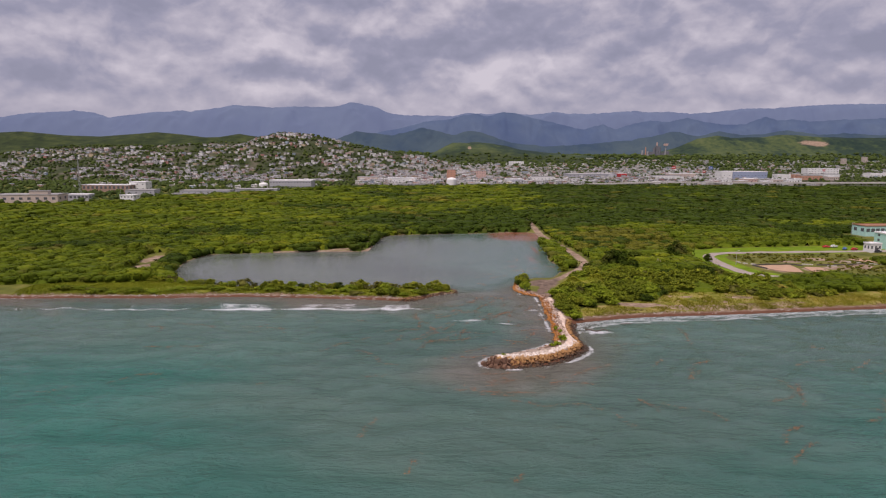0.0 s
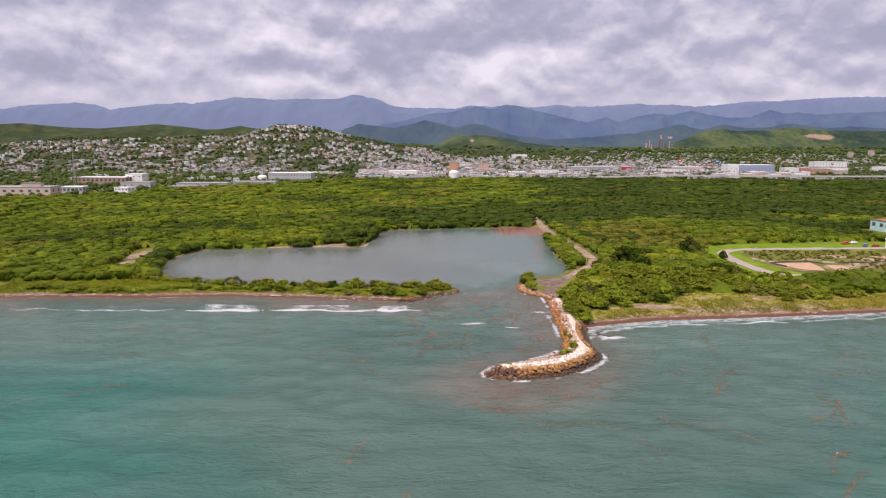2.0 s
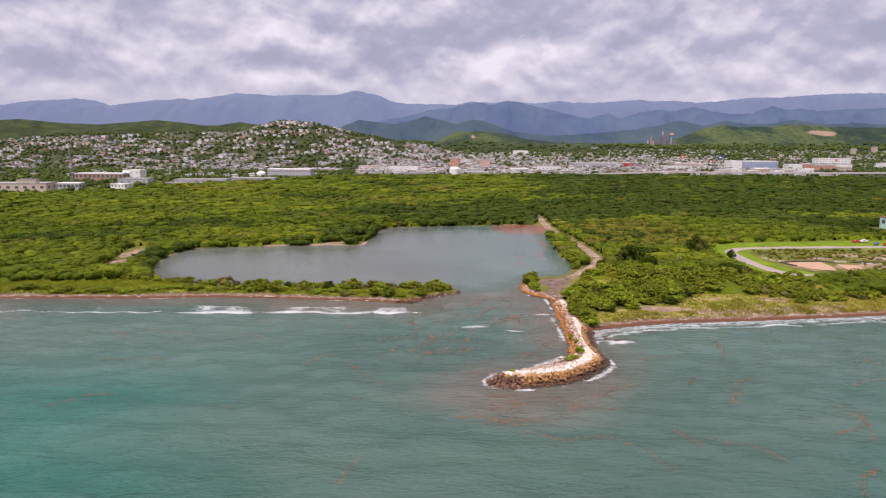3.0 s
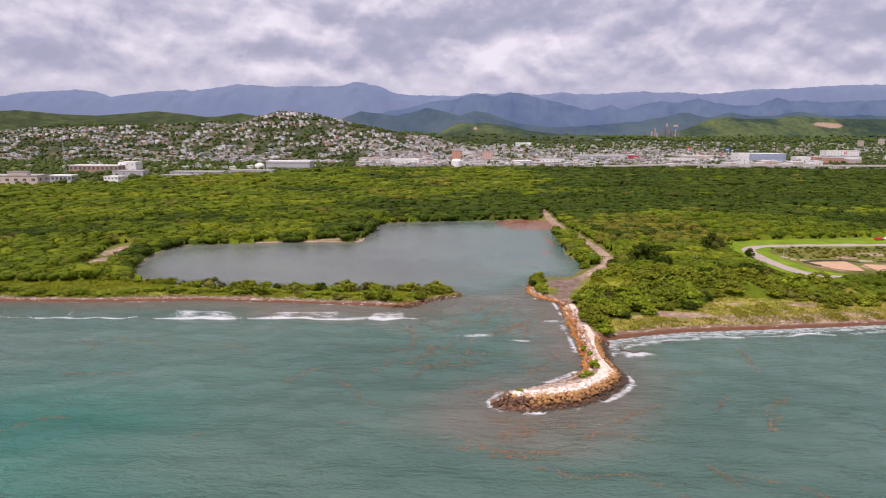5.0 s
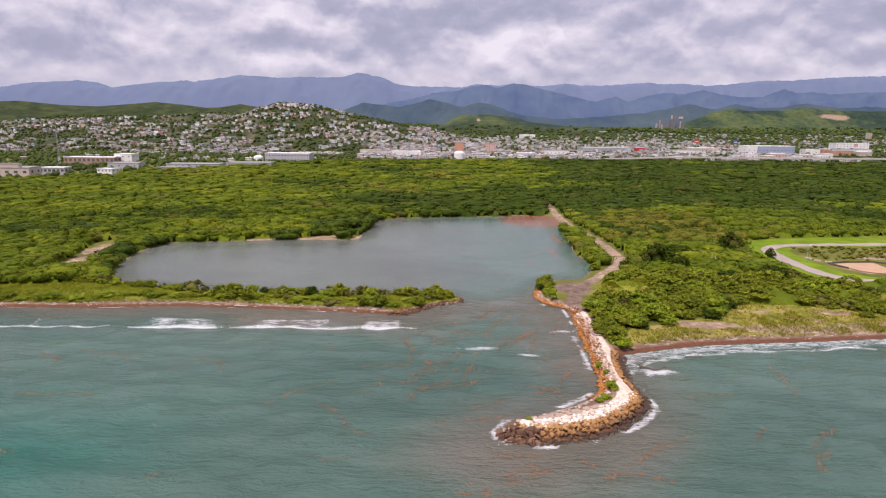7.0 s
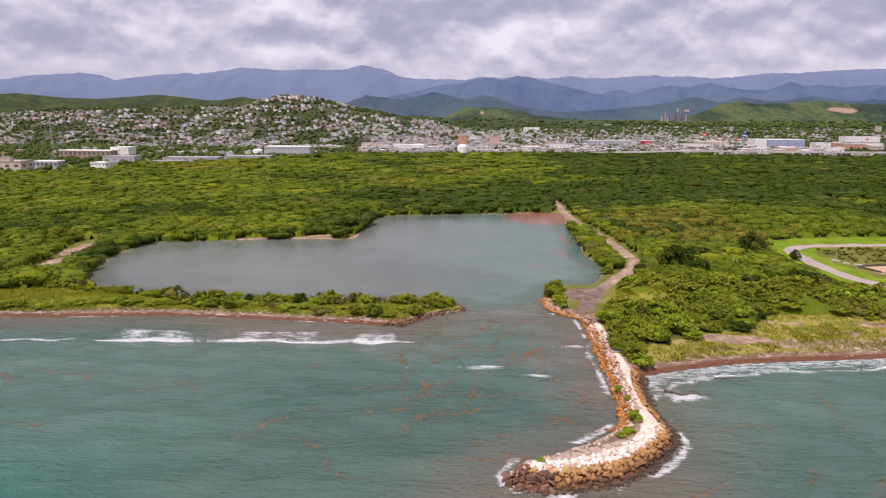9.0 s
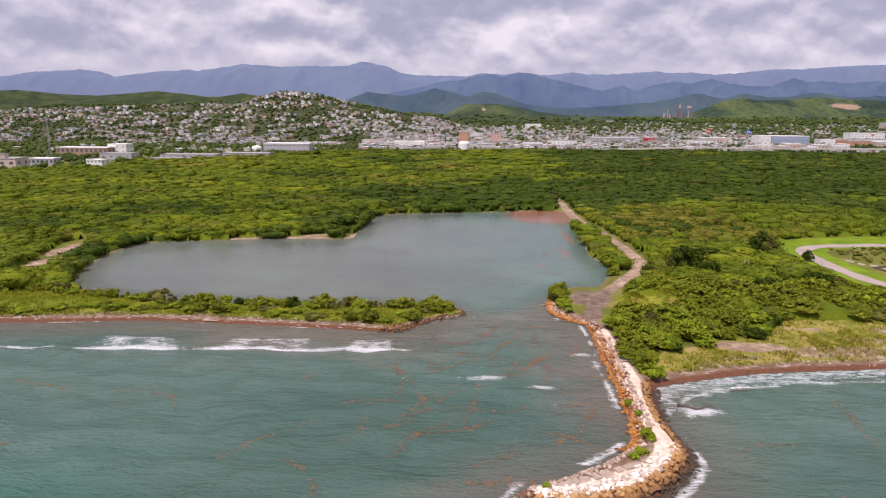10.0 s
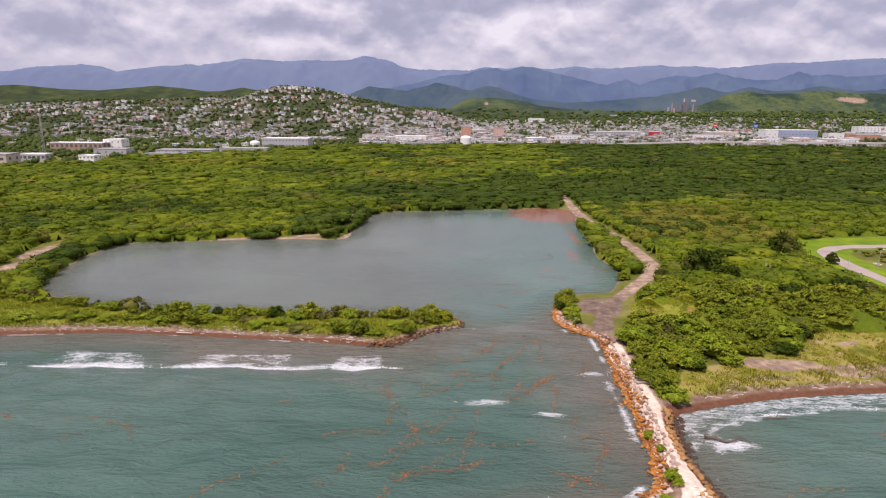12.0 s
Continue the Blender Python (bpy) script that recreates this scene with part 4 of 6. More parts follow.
# trees among the houses, on the flats before the town and on the hills behind
tx, ty, tr = [], [], []
for x0, x1, y0, y1, step, keep, r0, r1 in ((-1250, -150, 1000, 1640, 8.8, 0.58, 2.0, 4.4), (-150, 600, 1000, 1640, 10, 0.62, 1.7, 3.8), (600, 1900, 1000, 1640, 10, 0.52, 2.0, 4.4), (-150, 1900, 1640, 2450, 24, 0.6, 4.5, 8), (-250, 2600, 2450, 3500, 44, 0.9, 7, 14), (-700, -150, 600, 1060, 9, 0.66, 2.0, 4.6),
                                          (-1650, -250, 1640, 2040, 20, 0.95, 5, 9)):
    x, y = jittered(x0, x1, y0, y1, step)
    ok = (x > np.interp(y, [1500, 1640], [-2000, -420])) & (rng.random(len(x)) < keep * np.where(y < 1640, np.clip(0.9 - 0.6 * waver(x, y, 42, 67), 0.15, 1.3), 0.75 + 0.5 * waver(x, y, 120, 88))) & (abs(x) < 0.8 * y + 60) & (y > np.interp(x, *FOREST_EDGE) + 4)
    ok &= (y < 2450) | (hills(x, y) < 14)
    for bx, by, bw, bd in TOWN_CLEAR:
        ok &= ~((abs(x - bx) < bw) & (y > by - bd * (0.4 if by < 950 else 1)) & (y < by + 22))
    tx.append(x[ok]), ty.append(y[ok]), tr.append(rng.uniform(r0, r1, ok.sum()))
x, y, r = np.concatenate(tx), np.concatenate(ty), np.concatenate(tr)
town_protos = [bush_arrays(80 + k) for k in range(6)]
v, f = scatter(town_protos, np.stack([x, y, height(x, y)], -1), r, r * rng.uniform(0.8, 1.2, len(x)) + 0.8, rng)
tagged(new("town_trees", raw_mesh("town_trees", v, f, [MAT["town_tree"]], smooth=True)), "dark green trees between the houses and on the hills", "trees", kind="stuff")


# ---- shrubs and trees that stand apart ----
def shrub(name, seed, material, clumps=30, leaves=1350, leaf=0.066, trunk_h=0.25):
    """One shrub or tree of unit radius: a forked trunk and a leafy crown."""
    top = new(name)
    r = random.Random(seed)
    bm = bmesh.new()
    rod(bm, (0, 0, -0.15), (0, 0, trunk_h + 0.1), 0.07, 0.05, 6)
    for k in range(4):
        a = k * 1.57 + r.uniform(-0.4, 0.4)
        rod(bm, (0, 0, trunk_h * 0.6), (0.45 * math.cos(a), 0.45 * math.sin(a), trunk_h + 0.42), 0.04, 0.015, 5)
    part("trunk", bm, MAT["bark"], top)
    v, f = crown_arrays(seed, clumps, leaves, 0.19, leaf)
    v[:, 2] += trunk_h * 0.4
    crown = new("crown", raw_mesh("crown", v, f, [material], smooth=True))
    crown.parent = top
    return top


MAT["lime_shrub"] = foliage("lime_shrub_foliage", (0.085, 0.115, 0.008), (0.175, 0.225, 0.012), (0.280, 0.320, 0.024), "each", ruffle=0.2).m
MAT["olive_shrub"] = foliage("olive_shrub_foliage", (0.060, 0.060, 0.012), (0.120, 0.118, 0.024), (0.200, 0.180, 0.045), "each").m
KINDS = {
    "green": ([shrub("shrub", 300 + k, MAT["shrub"]) for k in range(5)], "rounded bright green shrub on the sandy bank", "shrub"),
    "lime": ([shrub("shrub", 320 + k, MAT["lime_shrub"]) for k in range(3)], "low lime green shrub above the beach", "shrub"),
    "olive": ([shrub("shrub", 340 + k, MAT["olive_shrub"], leaves=1100, clumps=10) for k in range(2)], "thin olive shrub with bare twigs", "shrub"),
    "dark": ([shrub("tree", 360 + k, MAT["mangrove_and_shade"], leaves=1700, leaf=0.06, clumps=24, trunk_h=0.4) for k in range(3)], "dense dark green broad-crowned tree", "tree"),
}
USED = {}


def plant(kind, x, y, r, h, group):
    """A shrub of a kind with crown radius r and height h at x, y."""
    protos, label, cat = KINDS[kind]
    k = random.randrange(len(protos))
    z = float(height(np.array([x]), np.array([y]))[0])
    m = Matrix.Translation((x, y, z)) @ Matrix.Rotation(random.uniform(0, 6.28), 4, "Z") @ Matrix.Diagonal((r, r * random.uniform(0.85, 1.15), h, 1))
    key = (kind, k)
    if key not in USED:
        USED[key] = ob = protos[k]
        ob.matrix_basis = m
    else:
        ob = copy_thing(protos[k], m)
        ob.matrix_basis = m
    return tagged(ob, label, cat, group)


random.seed(5)
rng = np.random.default_rng(17)
# the east bank
x, y = jittered(42, 140, 200, 298, 4.4)
ok = wooded(x, y) & ~beach_belt(x, y) & east_bank(x, y)
for a, b in zip(x[ok], y[ok]):
    if any(abs(a - mx_) < 5.4 and -10 < b - my_ < 3.5 for mx_, my_, mz_, mr_ in MOUNDS[:2]) or random.random() < 0.04:
        continue
    r = random.uniform(1.6, 3.3) if random.random() < 0.78 else random.uniform(3.6, 5.4)
    kind = random.choices(["green", "dark", "olive", "lime"], [0.70, 0.06, 0.10, 0.14])[0]
    plant(kind, a, b, r, r * random.uniform(0.5, 0.8) + 0.4, "shrubs on the east bank")
for a, b, r, h in [(79.5, 283, 6.2, 8.2), (86.5, 279, 3.2, 4.6), (119, 312, 5.5, 7.5), (66, 279, 2.6, 3.4), (131, 304, 2.2, 3.2), (93, 300, 5, 5)]:
    plant("dark", a, b, r, h, "shrubs on the east bank")
for a, b, r, h in [(43, 207, 1.7, 1.7), (43.8, 203, 1.6, 1.6), (43.4, 199.6, 1.3, 1.5), (43.6, 211, 2.2, 2.2), (45, 215, 2.4, 2.6), (47.5, 219, 3.4, 3.6), (51.5, 215, 3.0, 2.6), (58.5, 303, 3.0, 2.6), (59, 311, 2.6, 2.4), (58, 320, 2.6, 2.2),
                   (56, 284.5, 2.2, 2.1), (62, 326, 2.2, 1.9), (59, 296, 2.0, 2.0), (60.5, 340, 2.0, 1.8), (61, 362, 2.2, 2)]:
    plant(random.choice(["green", "lime"]), a, b, r, h, "shrubs beside the trail")
# the belt behind the east beach
for k in range(34):
    a, b = random.gauss(128, 15), random.gauss(233, 3.0)
    if float(shore(np.array([a]), np.array([b]))[0]) > 8:
        r = random.uniform(1.1, 2.8)
        plant(random.choices(["green", "lime", "olive"], [0.7, 0.15, 0.15])[0], a, b, r, r * random.uniform(0.5, 0.8) + 0.2, "shrubs behind the east beach")
# the islet in the channel mouth
for a, b, r, h, k in [(32.6, 259.5, 2.2, 2.6, "green"), (34.2, 262.5, 2.4, 3.0, "green"), (31.4, 254, 1.6, 2.0, "dark"), (33.2, 251, 1.6, 1.4, "lime"), (34.5, 255, 1.8, 1.2, "lime"), (34.0, 247.5, 1.5, 1.0, "lime"), (33.4, 257, 2.3, 2.3, "green"), (35.6, 260, 1.9, 1.8, "green"), (33.0, 249, 1.8, 0.9, "lime"), (35.2, 251.5, 1.6, 0.8, "lime"), (32.4, 246.3, 1.2, 0.7, "lime")]:
    plant(k, a, b, r, h, "shrubs on the channel bank")
# on the jetty
for a, b, r, h in [(35.3, 187.3, 1.15, 1.1), (35.6, 182.4, 0.85, 0.8), (34.7, 174.6, 1.35, 1.3), (34.9, 172.6, 0.9, 0.9), (32.1, 168.6, 1.2, 0.7), (30.6, 167.3, 0.9, 0.6), (16.2, 159.2, 0.8, 0.5)]:
    plant("lime", a, b, r, h, "shrubs on the jetty")
# the spit between the lagoon and the sea
for k in range(64):
    a = -150 + 153 * (k + random.uniform(0, 1)) / 64
    sea_y, pond_y = np.interp(a, WEST_BEACH[:, 0], WEST_BEACH[:, 1]), 247 + max(0, (-a - 70)) * 0.25
    b = pond_y - random.uniform(1.5, 5.5)
    r = random.uniform(1.1, 3.2)
    plant(random.choices(["green", "lime", "olive", "dark"], [0.58, 0.26, 0.12, 0.04])[0], a, min(b, 250 if a > -100 else 256), r, r * random.uniform(0.8, 1.15), "shrubs on the spit")
for k in range(56):
    a = -152 + 150 * (k + random.uniform(0, 1)) / 56
    sea_y = np.interp(a, WEST_BEACH[:, 0], WEST_BEACH[:, 1])
    r = random.uniform(1.5, 3.0)
    plant(random.choices(["lime", "green", "olive"], [0.6, 0.3, 0.1])[0], a, sea_y + random.uniform(5.5, 9.5), r, r * random.uniform(0.32, 0.6), "shrubs on the spit")
for a, r, h in [(-8, 2.6, 2.4), (-19, 2.6, 2.6), (-24, 2.4, 2.3), (-60, 2.2, 2.3), (-64, 2.0, 2.0), (-1.5, 1.8, 2.2), (1.5, 1.6, 1.9)]:
    plant("green", a, float(np.interp(a, WEST_BEACH[:, 0], WEST_BEACH[:, 1])) + 5.2, r, h, "shrubs on the spit")
for protos, _, _ in KINDS.values():
    for ob in protos:
        if ob not in USED.values():
            for o in (*ob.children_recursive, ob):
                bpy.data.objects.remove(o)

# ---- grass on the banks behind the beaches ----
def tufts(x, y, tall, blades=7):
    """Grass tufts as arrays: a few bent blades each."""
    z = height(x, y)
    n = len(x)
    a = rng.uniform(0, 2 * np.pi, (n, blades))
    lean, h, w = rng.uniform(0.15, 0.75, (n, blades)), tall[:, None] * rng.uniform(0.5, 1.1, (n, blades)), 0.05 + 0.05 * tall[:, None]
    bx, by, bz = x[:, None] + 0.3 * np.cos(a), y[:, None] + 0.3 * np.sin(a), z[:, None] - 0.05 + 0 * a
    p0 = np.stack([bx - w * np.sin(a), by + w * np.cos(a), bz], -1)
    p1 = np.stack([bx + w * np.sin(a), by - w * np.cos(a), bz], -1)
    p2 = np.stack([bx + lean * h * np.cos(a), by + lean * h * np.sin(a), bz + h], -1)
    return np.stack([p0, p1, p2], 2).reshape(-1, 3), np.arange(n * blades * 3).reshape(-1, 3)


gx_, gy_ = jittered(-165, 175, 203, 268, 0.45)
sdg = shore(gx_, gy_)
pathy = np.minimum(distance(JETTY_TRAIL, gx_, gy_), distance(TRAIL, gx_, gy_))
patchy = waver(gx_, gy_, 17, 91) + 0.6 * waver(gx_, gy_, 6, 92)
ok = (sdg > 3.0) & beach_belt(gx_, gy_) & (pathy > 3.4) & (rng.random(len(gx_)) < np.where(gx_ > 38, np.clip(0.46 + 0.42 * patchy, 0.06, 0.95), np.clip(0.9 + 0.3 * patchy, 0.2, 1))) & (np.hypot((gx_ - 42) / 9, (gy_ - 254) / 12) > 1)
ok &= ~((gx_ > 38) & (np.hypot((gx_ - 70) / 10, (gy_ - 217) / 3) < 1))
gx_, gy_ = gx_[ok], gy_[ok]
tall_g = rng.uniform(0.3, 0.75, len(gx_)) * (1 + 0.3 * waver(gx_, gy_, 9, 93))
MAT["spit_grass"] = foliage("spit_grass", (0.125, 0.155, 0.010), (0.245, 0.265, 0.018), (0.380, 0.340, 0.050), ruffle=False).m
for east, mat, label in ((True, "grass", "tall dry yellow-green grass behind the east beach"), (False, "spit_grass", "lush lime green grass along the spit")):
    side = (gx_ > 20) == east
    v, f = tufts(gx_[side], gy_[side], tall_g[side])
    tagged(new("beach_grass", raw_mesh("beach_grass", v, f, [MAT[mat]])), label, "grass", kind="stuff")
mg = np.concatenate([np.stack([rng.normal(mx_, mr_ * 0.55, 900), rng.normal(my_, mr_ * 0.55, 900)], -1) for mx_, my_, mz_, mr_ in MOUNDS[:3]])
mg = mg[(shore(mg[:, 0], mg[:, 1]) > 2) & (distance(TRAIL, mg[:, 0], mg[:, 1]) > 3)]
v, f = tufts(mg[:, 0], mg[:, 1], rng.uniform(0.25, 0.5, len(mg)))
MAT["lime_grass"] = foliage("lime_grass", (0.170, 0.190, 0.012), (0.290, 0.300, 0.022), (0.400, 0.370, 0.050), ruffle=False).m
tagged(new("mound_grass", raw_mesh("mound_grass", v, f, [MAT["lime_grass"]])), "short dry grass on the earth mounds", "grass", kind="stuff")


# ---- the rock jetty ----
def rock_material():
    m = Mat("jetty_rock", 0.88, 0.0, 0.25)
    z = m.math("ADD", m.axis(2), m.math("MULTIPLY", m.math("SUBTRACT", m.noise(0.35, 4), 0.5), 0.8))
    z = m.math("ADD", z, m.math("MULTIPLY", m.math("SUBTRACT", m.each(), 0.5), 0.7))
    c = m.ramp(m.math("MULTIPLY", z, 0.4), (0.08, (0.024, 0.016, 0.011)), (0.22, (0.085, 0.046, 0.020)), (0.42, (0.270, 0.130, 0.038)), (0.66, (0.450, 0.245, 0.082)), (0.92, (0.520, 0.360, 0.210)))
    m.colour(m.mix(m.math("MULTIPLY", m.noise(3.0, 5), 0.45), c, (0.20, 0.13, 0.09)))
    m.bump(m.noise(4.0, 6, 0.65), 0.6, 0.08)
    return m.m


MAT["rock"] = rock_material()


def stone_material(name, tones):
    m = Mat(name, 0.9, 0.0, 0.25)
    own = m.math("ADD", m.math("MULTIPLY", m.each(), 0.5), m.math("MULTIPLY", m.island(), 0.5))
    c = m.ramp(own, (0.15, tones[0]), (0.45, tones[1]), (0.8, tones[2]))
    m.colour(m.mix(m.math("MULTIPLY", m.noise(2.6, 5), 0.4), c, tuple(t * 0.5 for t in tones[1])))
    m.bump(m.noise(4.0, 6, 0.65), 0.6, 0.08)
    return m.m


MAT["pale_rock"] = stone_material("pale_cream_boulder", ((0.50, 0.40, 0.31), (0.72, 0.61, 0.52), (0.86, 0.79, 0.72)))
MAT["pink_rubble"] = stone_material("pinkish_grey_rubble", ((0.30, 0.21, 0.16), (0.50, 0.38, 0.30), (0.72, 0.61, 0.53)))
MAT["dark_rock"] = stone_material("wet_red_brown_rock", ((0.045, 0.024, 0.016), (0.120, 0.062, 0.038), (0.240, 0.140, 0.090)))
MAT["concrete"] = worn("weathered_concrete", (0.36, 0.285, 0.225), 0.9, amount=0.5, scale=1.3)


def rock_arrays(seed):
    r = np.random.default_rng(seed)
    v, f = ball_arrays(2)
    v = v * r.uniform(0.7, 1.25, 3)
    for _ in range(11):
        d = r.normal(size=3)
        d /= np.linalg.norm(d)
        s = v @ d
        cut = r.uniform(0.38, 0.70)
        v = v - np.maximum(s - cut, 0)[:, None] * d
    return v * 1.15 + r.normal(0, 0.03, v.shape), f


rock_kinds = [rock_arrays(500 + k) for k in range(8)]
rock_meshes = [raw_mesh("rock", v, f, [MAT["rock"]]) for v, f in rock_kinds]
pale_meshes = [raw_mesh("rock", v, f, [MAT["pale_rock"]]) for v, f in rock_kinds]
dark_meshes = [raw_mesh("rock", v * (1.3, 1.3, 0.6), f, [MAT["dark_rock"]]) for v, f in rock_kinds]
jetty = tagged(new("jetty"), "hooked jetty of heaped pale and rust-brown boulders in the sea", "jetty", kind="structure")


def along(line, gap):
    """Even steps along a line, with the way square to it on its land side."""
    d = np.r_[0, np.cumsum(np.hypot(*np.diff(line, axis=0).T))]
    s = np.arange(0, d[-1], gap)
    p = np.stack([np.interp(s, d, line[:, 0]), np.interp(s, d, line[:, 1])], -1)
    t = np.gradient(p, axis=0)
    t /= np.linalg.norm(t, axis=1)[:, None]
    return p, np.stack([t[:, 1], -t[:, 0]], -1) * -1


def bank_rocks(line, rows, gap, size):
    out = []
    for off in rows:
        p, n = along(line, gap)
        q = p + n * (off + rng.normal(0, 0.2, (len(p), 1))) + rng.normal(0, gap * 0.2, p.shape)
        r = size * rng.uniform(0.5, 1.35, len(p))
        out.append(np.concatenate([q, height(q[:, 0], q[:, 1])[:, None], r[:, None]], 1))
    return np.concatenate(out)


outer = np.concatenate([bank_rocks(JETTY_OUT, (-1.2, -0.7, -0.2, 0.3, 0.8, 1.3), 0.72, 0.52), bank_rocks(JETTY_OUT[:40], (1.8, 2.3), 0.72, 0.5)])
crest = np.concatenate([bank_rocks(JETTY_OUT[3:35], (2.5, 2.9, 3.3, 3.8, 4.3), 0.72, 0.44), bank_rocks(JETTY_OUT[35:42], (2.3, 2.8), 0.8, 0.36)])
inner = bank_rocks(JETTY_IN, (-0.4, 0.3, 0.9, 1.5, 2.0), 0.72, 0.36)
chan = bank_rocks(CHANNEL[14:], (-0.2, 0.5, 1.2), 0.8, 0.36)
isl = bank_rocks(CHANNEL[5:24], (0.1, 0.8), 0.9, 0.34)


def rock_at(x, y, z, r, meshes, parent, lift=0.15, flat=0.85):
    ob = new("rock", random.choice(meshes))
    ob.parent = parent
    ob.matrix_basis = Matrix.Translation((x, y, z + lift)) @ Euler((random.uniform(0, 6), random.uniform(0, 6), random.uniform(0, 6))).to_matrix().to_4x4() @ Matrix.Diagonal((r, r, r * flat, 1))


tip_rocks = outer[outer[:, 0] < 17.5]
bank = outer[outer[:, 0] >= 17.5]
bank = bank[np.argsort(bank[:, 1])]
crest = crest[np.argsort(crest[:, 1])]
for row in tip_rocks[:70]:
    rock_at(*row[:3], row[3] * 1.2, dark_meshes, jetty, 0.25, 0.6)
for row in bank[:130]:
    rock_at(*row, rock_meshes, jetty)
for row in crest[:100]:
    rock_at(*row, pale_meshes, jetty, 0.05)
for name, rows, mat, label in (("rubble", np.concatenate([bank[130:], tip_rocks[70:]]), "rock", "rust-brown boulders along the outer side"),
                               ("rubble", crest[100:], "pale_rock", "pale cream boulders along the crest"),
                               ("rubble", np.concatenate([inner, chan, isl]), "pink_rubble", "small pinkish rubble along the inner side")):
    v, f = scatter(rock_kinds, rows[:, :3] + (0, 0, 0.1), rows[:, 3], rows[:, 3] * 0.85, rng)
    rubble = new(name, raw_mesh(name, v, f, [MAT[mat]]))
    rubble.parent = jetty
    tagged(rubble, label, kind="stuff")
# broken concrete on the head and at the root
SLABS = [(39.9, 205.5, 3.4, 0.7, -0.05), (40.6, 210.5, 2.6, 3.4, 0.2)]
for k in range(20):
    q = (k // 2 + random.uniform(-0.15, 0.15)) / 9
    off = 0.9 if k % 2 else -0.9
    SLABS.append((17.2 + 15.6 * q - off * 0.5, 157.8 + 7.2 * q + off, random.uniform(1.2, 1.9), random.uniform(1.1, 1.7), 0.43 + random.uniform(-0.25, 0.25)))
for a, b, w, d, t in SLABS:
    bm = bmesh.new()
    block(bm, 0, 0, 0, w, d, 0.3, 0.05)
    slab = part("slab", bm, MAT["concrete"], jetty)
    slab.matrix_basis = Matrix.Translation((a, b, float(height(np.array([a]), np.array([b]))[0]) - 0.1)) @ Euler((random.uniform(-0.09, 0.09), random.uniform(-0.09, 0.09), t + random.uniform(-0.08, 0.08))).to_matrix().to_4x4()

# boulders round the tip of the spit
riprap = tagged(new("boulder_heap"), "heap of pale and rusty boulders at the end of the spit", "boulders")
tip = np.concatenate([bank_rocks(WEST_BEACH[64:], (-0.3, 0.6, 1.5), 0.8, 0.42), bank_rocks(LAGOON[:8], (0.2, 0.9), 0.9, 0.4),
                      np.stack([rng.normal(-12, 2.2, 60), rng.normal(227.6, 1.3, 60), np.zeros(60), rng.uniform(0.2, 0.65, 60)], -1)])
tip[:, 2] = height(tip[:, 0], tip[:, 1])
for x_, y_, z_, r_ in tip:
    ob = new("rock", random.choice(rock_meshes))
    ob.parent = riprap
    ob.matrix_basis = Matrix.Translation((x_, y_, z_ + 0.1)) @ Euler((random.uniform(0, 6), random.uniform(0, 6), random.uniform(0, 6))).to_matrix().to_4x4() @ Matrix.Diagonal((r_, r_, r_ * 0.8, 1))

# ---- weed, foam, driftwood ----
m = Mat("rust_brown_seaweed", 0.8, 0.0, 0.3)
m.colour(m.ramp(m.math("ADD", m.math("MULTIPLY", m.island(), 0.5), m.math("MULTIPLY", m.noise(0.8, 4), 0.5)), (0.25, (0.120, 0.046, 0.012)), (0.5, (0.300, 0.110, 0.018)), (0.75, (0.460, 0.200, 0.040))))
MAT["weed"] = m.m
m = Mat("floating_seaweed", 0.7, 0.0, 0.3)
m.colour(m.ramp(m.island(), (0.2, (0.120, 0.062, 0.034)), (0.55, (0.250, 0.094, 0.032)), (0.85, (0.390, 0.138, 0.032))))
MAT["float_weed"] = m.m
m = Mat("white_sea_foam", 0.9, 0.0, 0.2)
m.colour(m.ramp(m.island(), (0.1, (0.62, 0.64, 0.65)), (0.7, (0.88, 0.89, 0.90))))
MAT["foam"] = m.m
lump = [(ball_arrays(1)[0] * (1.2, 0.9, 0.8) + np.random.default_rng(600 + k).normal(0, 0.16, (12, 3)), ball_arrays(1)[1]) for k in range(3)]


def flakes(x, y, z, r, flat=0.0):
    """Ragged little five-sided flakes lying on the water."""
    n = len(x)
    a = np.arange(5)[None] * 2 * np.pi / 5 + rng.uniform(0, 6.3, (n, 1))
    rr = r[:, None] * rng.uniform(0.45, 1.25, (n, 5))
    p = np.stack([x[:, None] + 1.35 * rr * np.cos(a), y[:, None] + 0.8 * rr * np.sin(a), z[:, None] + rng.uniform(0, 0.05 + flat, (n, 5))], -1)
    i = np.arange(n)[:, None] * 5
    return p.reshape(-1, 3), np.concatenate([i + (0, 1, 2), i + (0, 2, 3), i + (0, 3, 4)])


def surface(x, y):
    sd = shore(x, y)
    lag = np.clip(0.5 + np.where(inside(LAKE, x, y), 1, -1) * distance(LAKE, x, y, True) * 0.028, 0, 1)
    return np.maximum(swell(x, y) * ease(-sd, 0, 14) * (1 - lag), np.where(sd > 0, height(x, y, sd), -1)) + 0.03


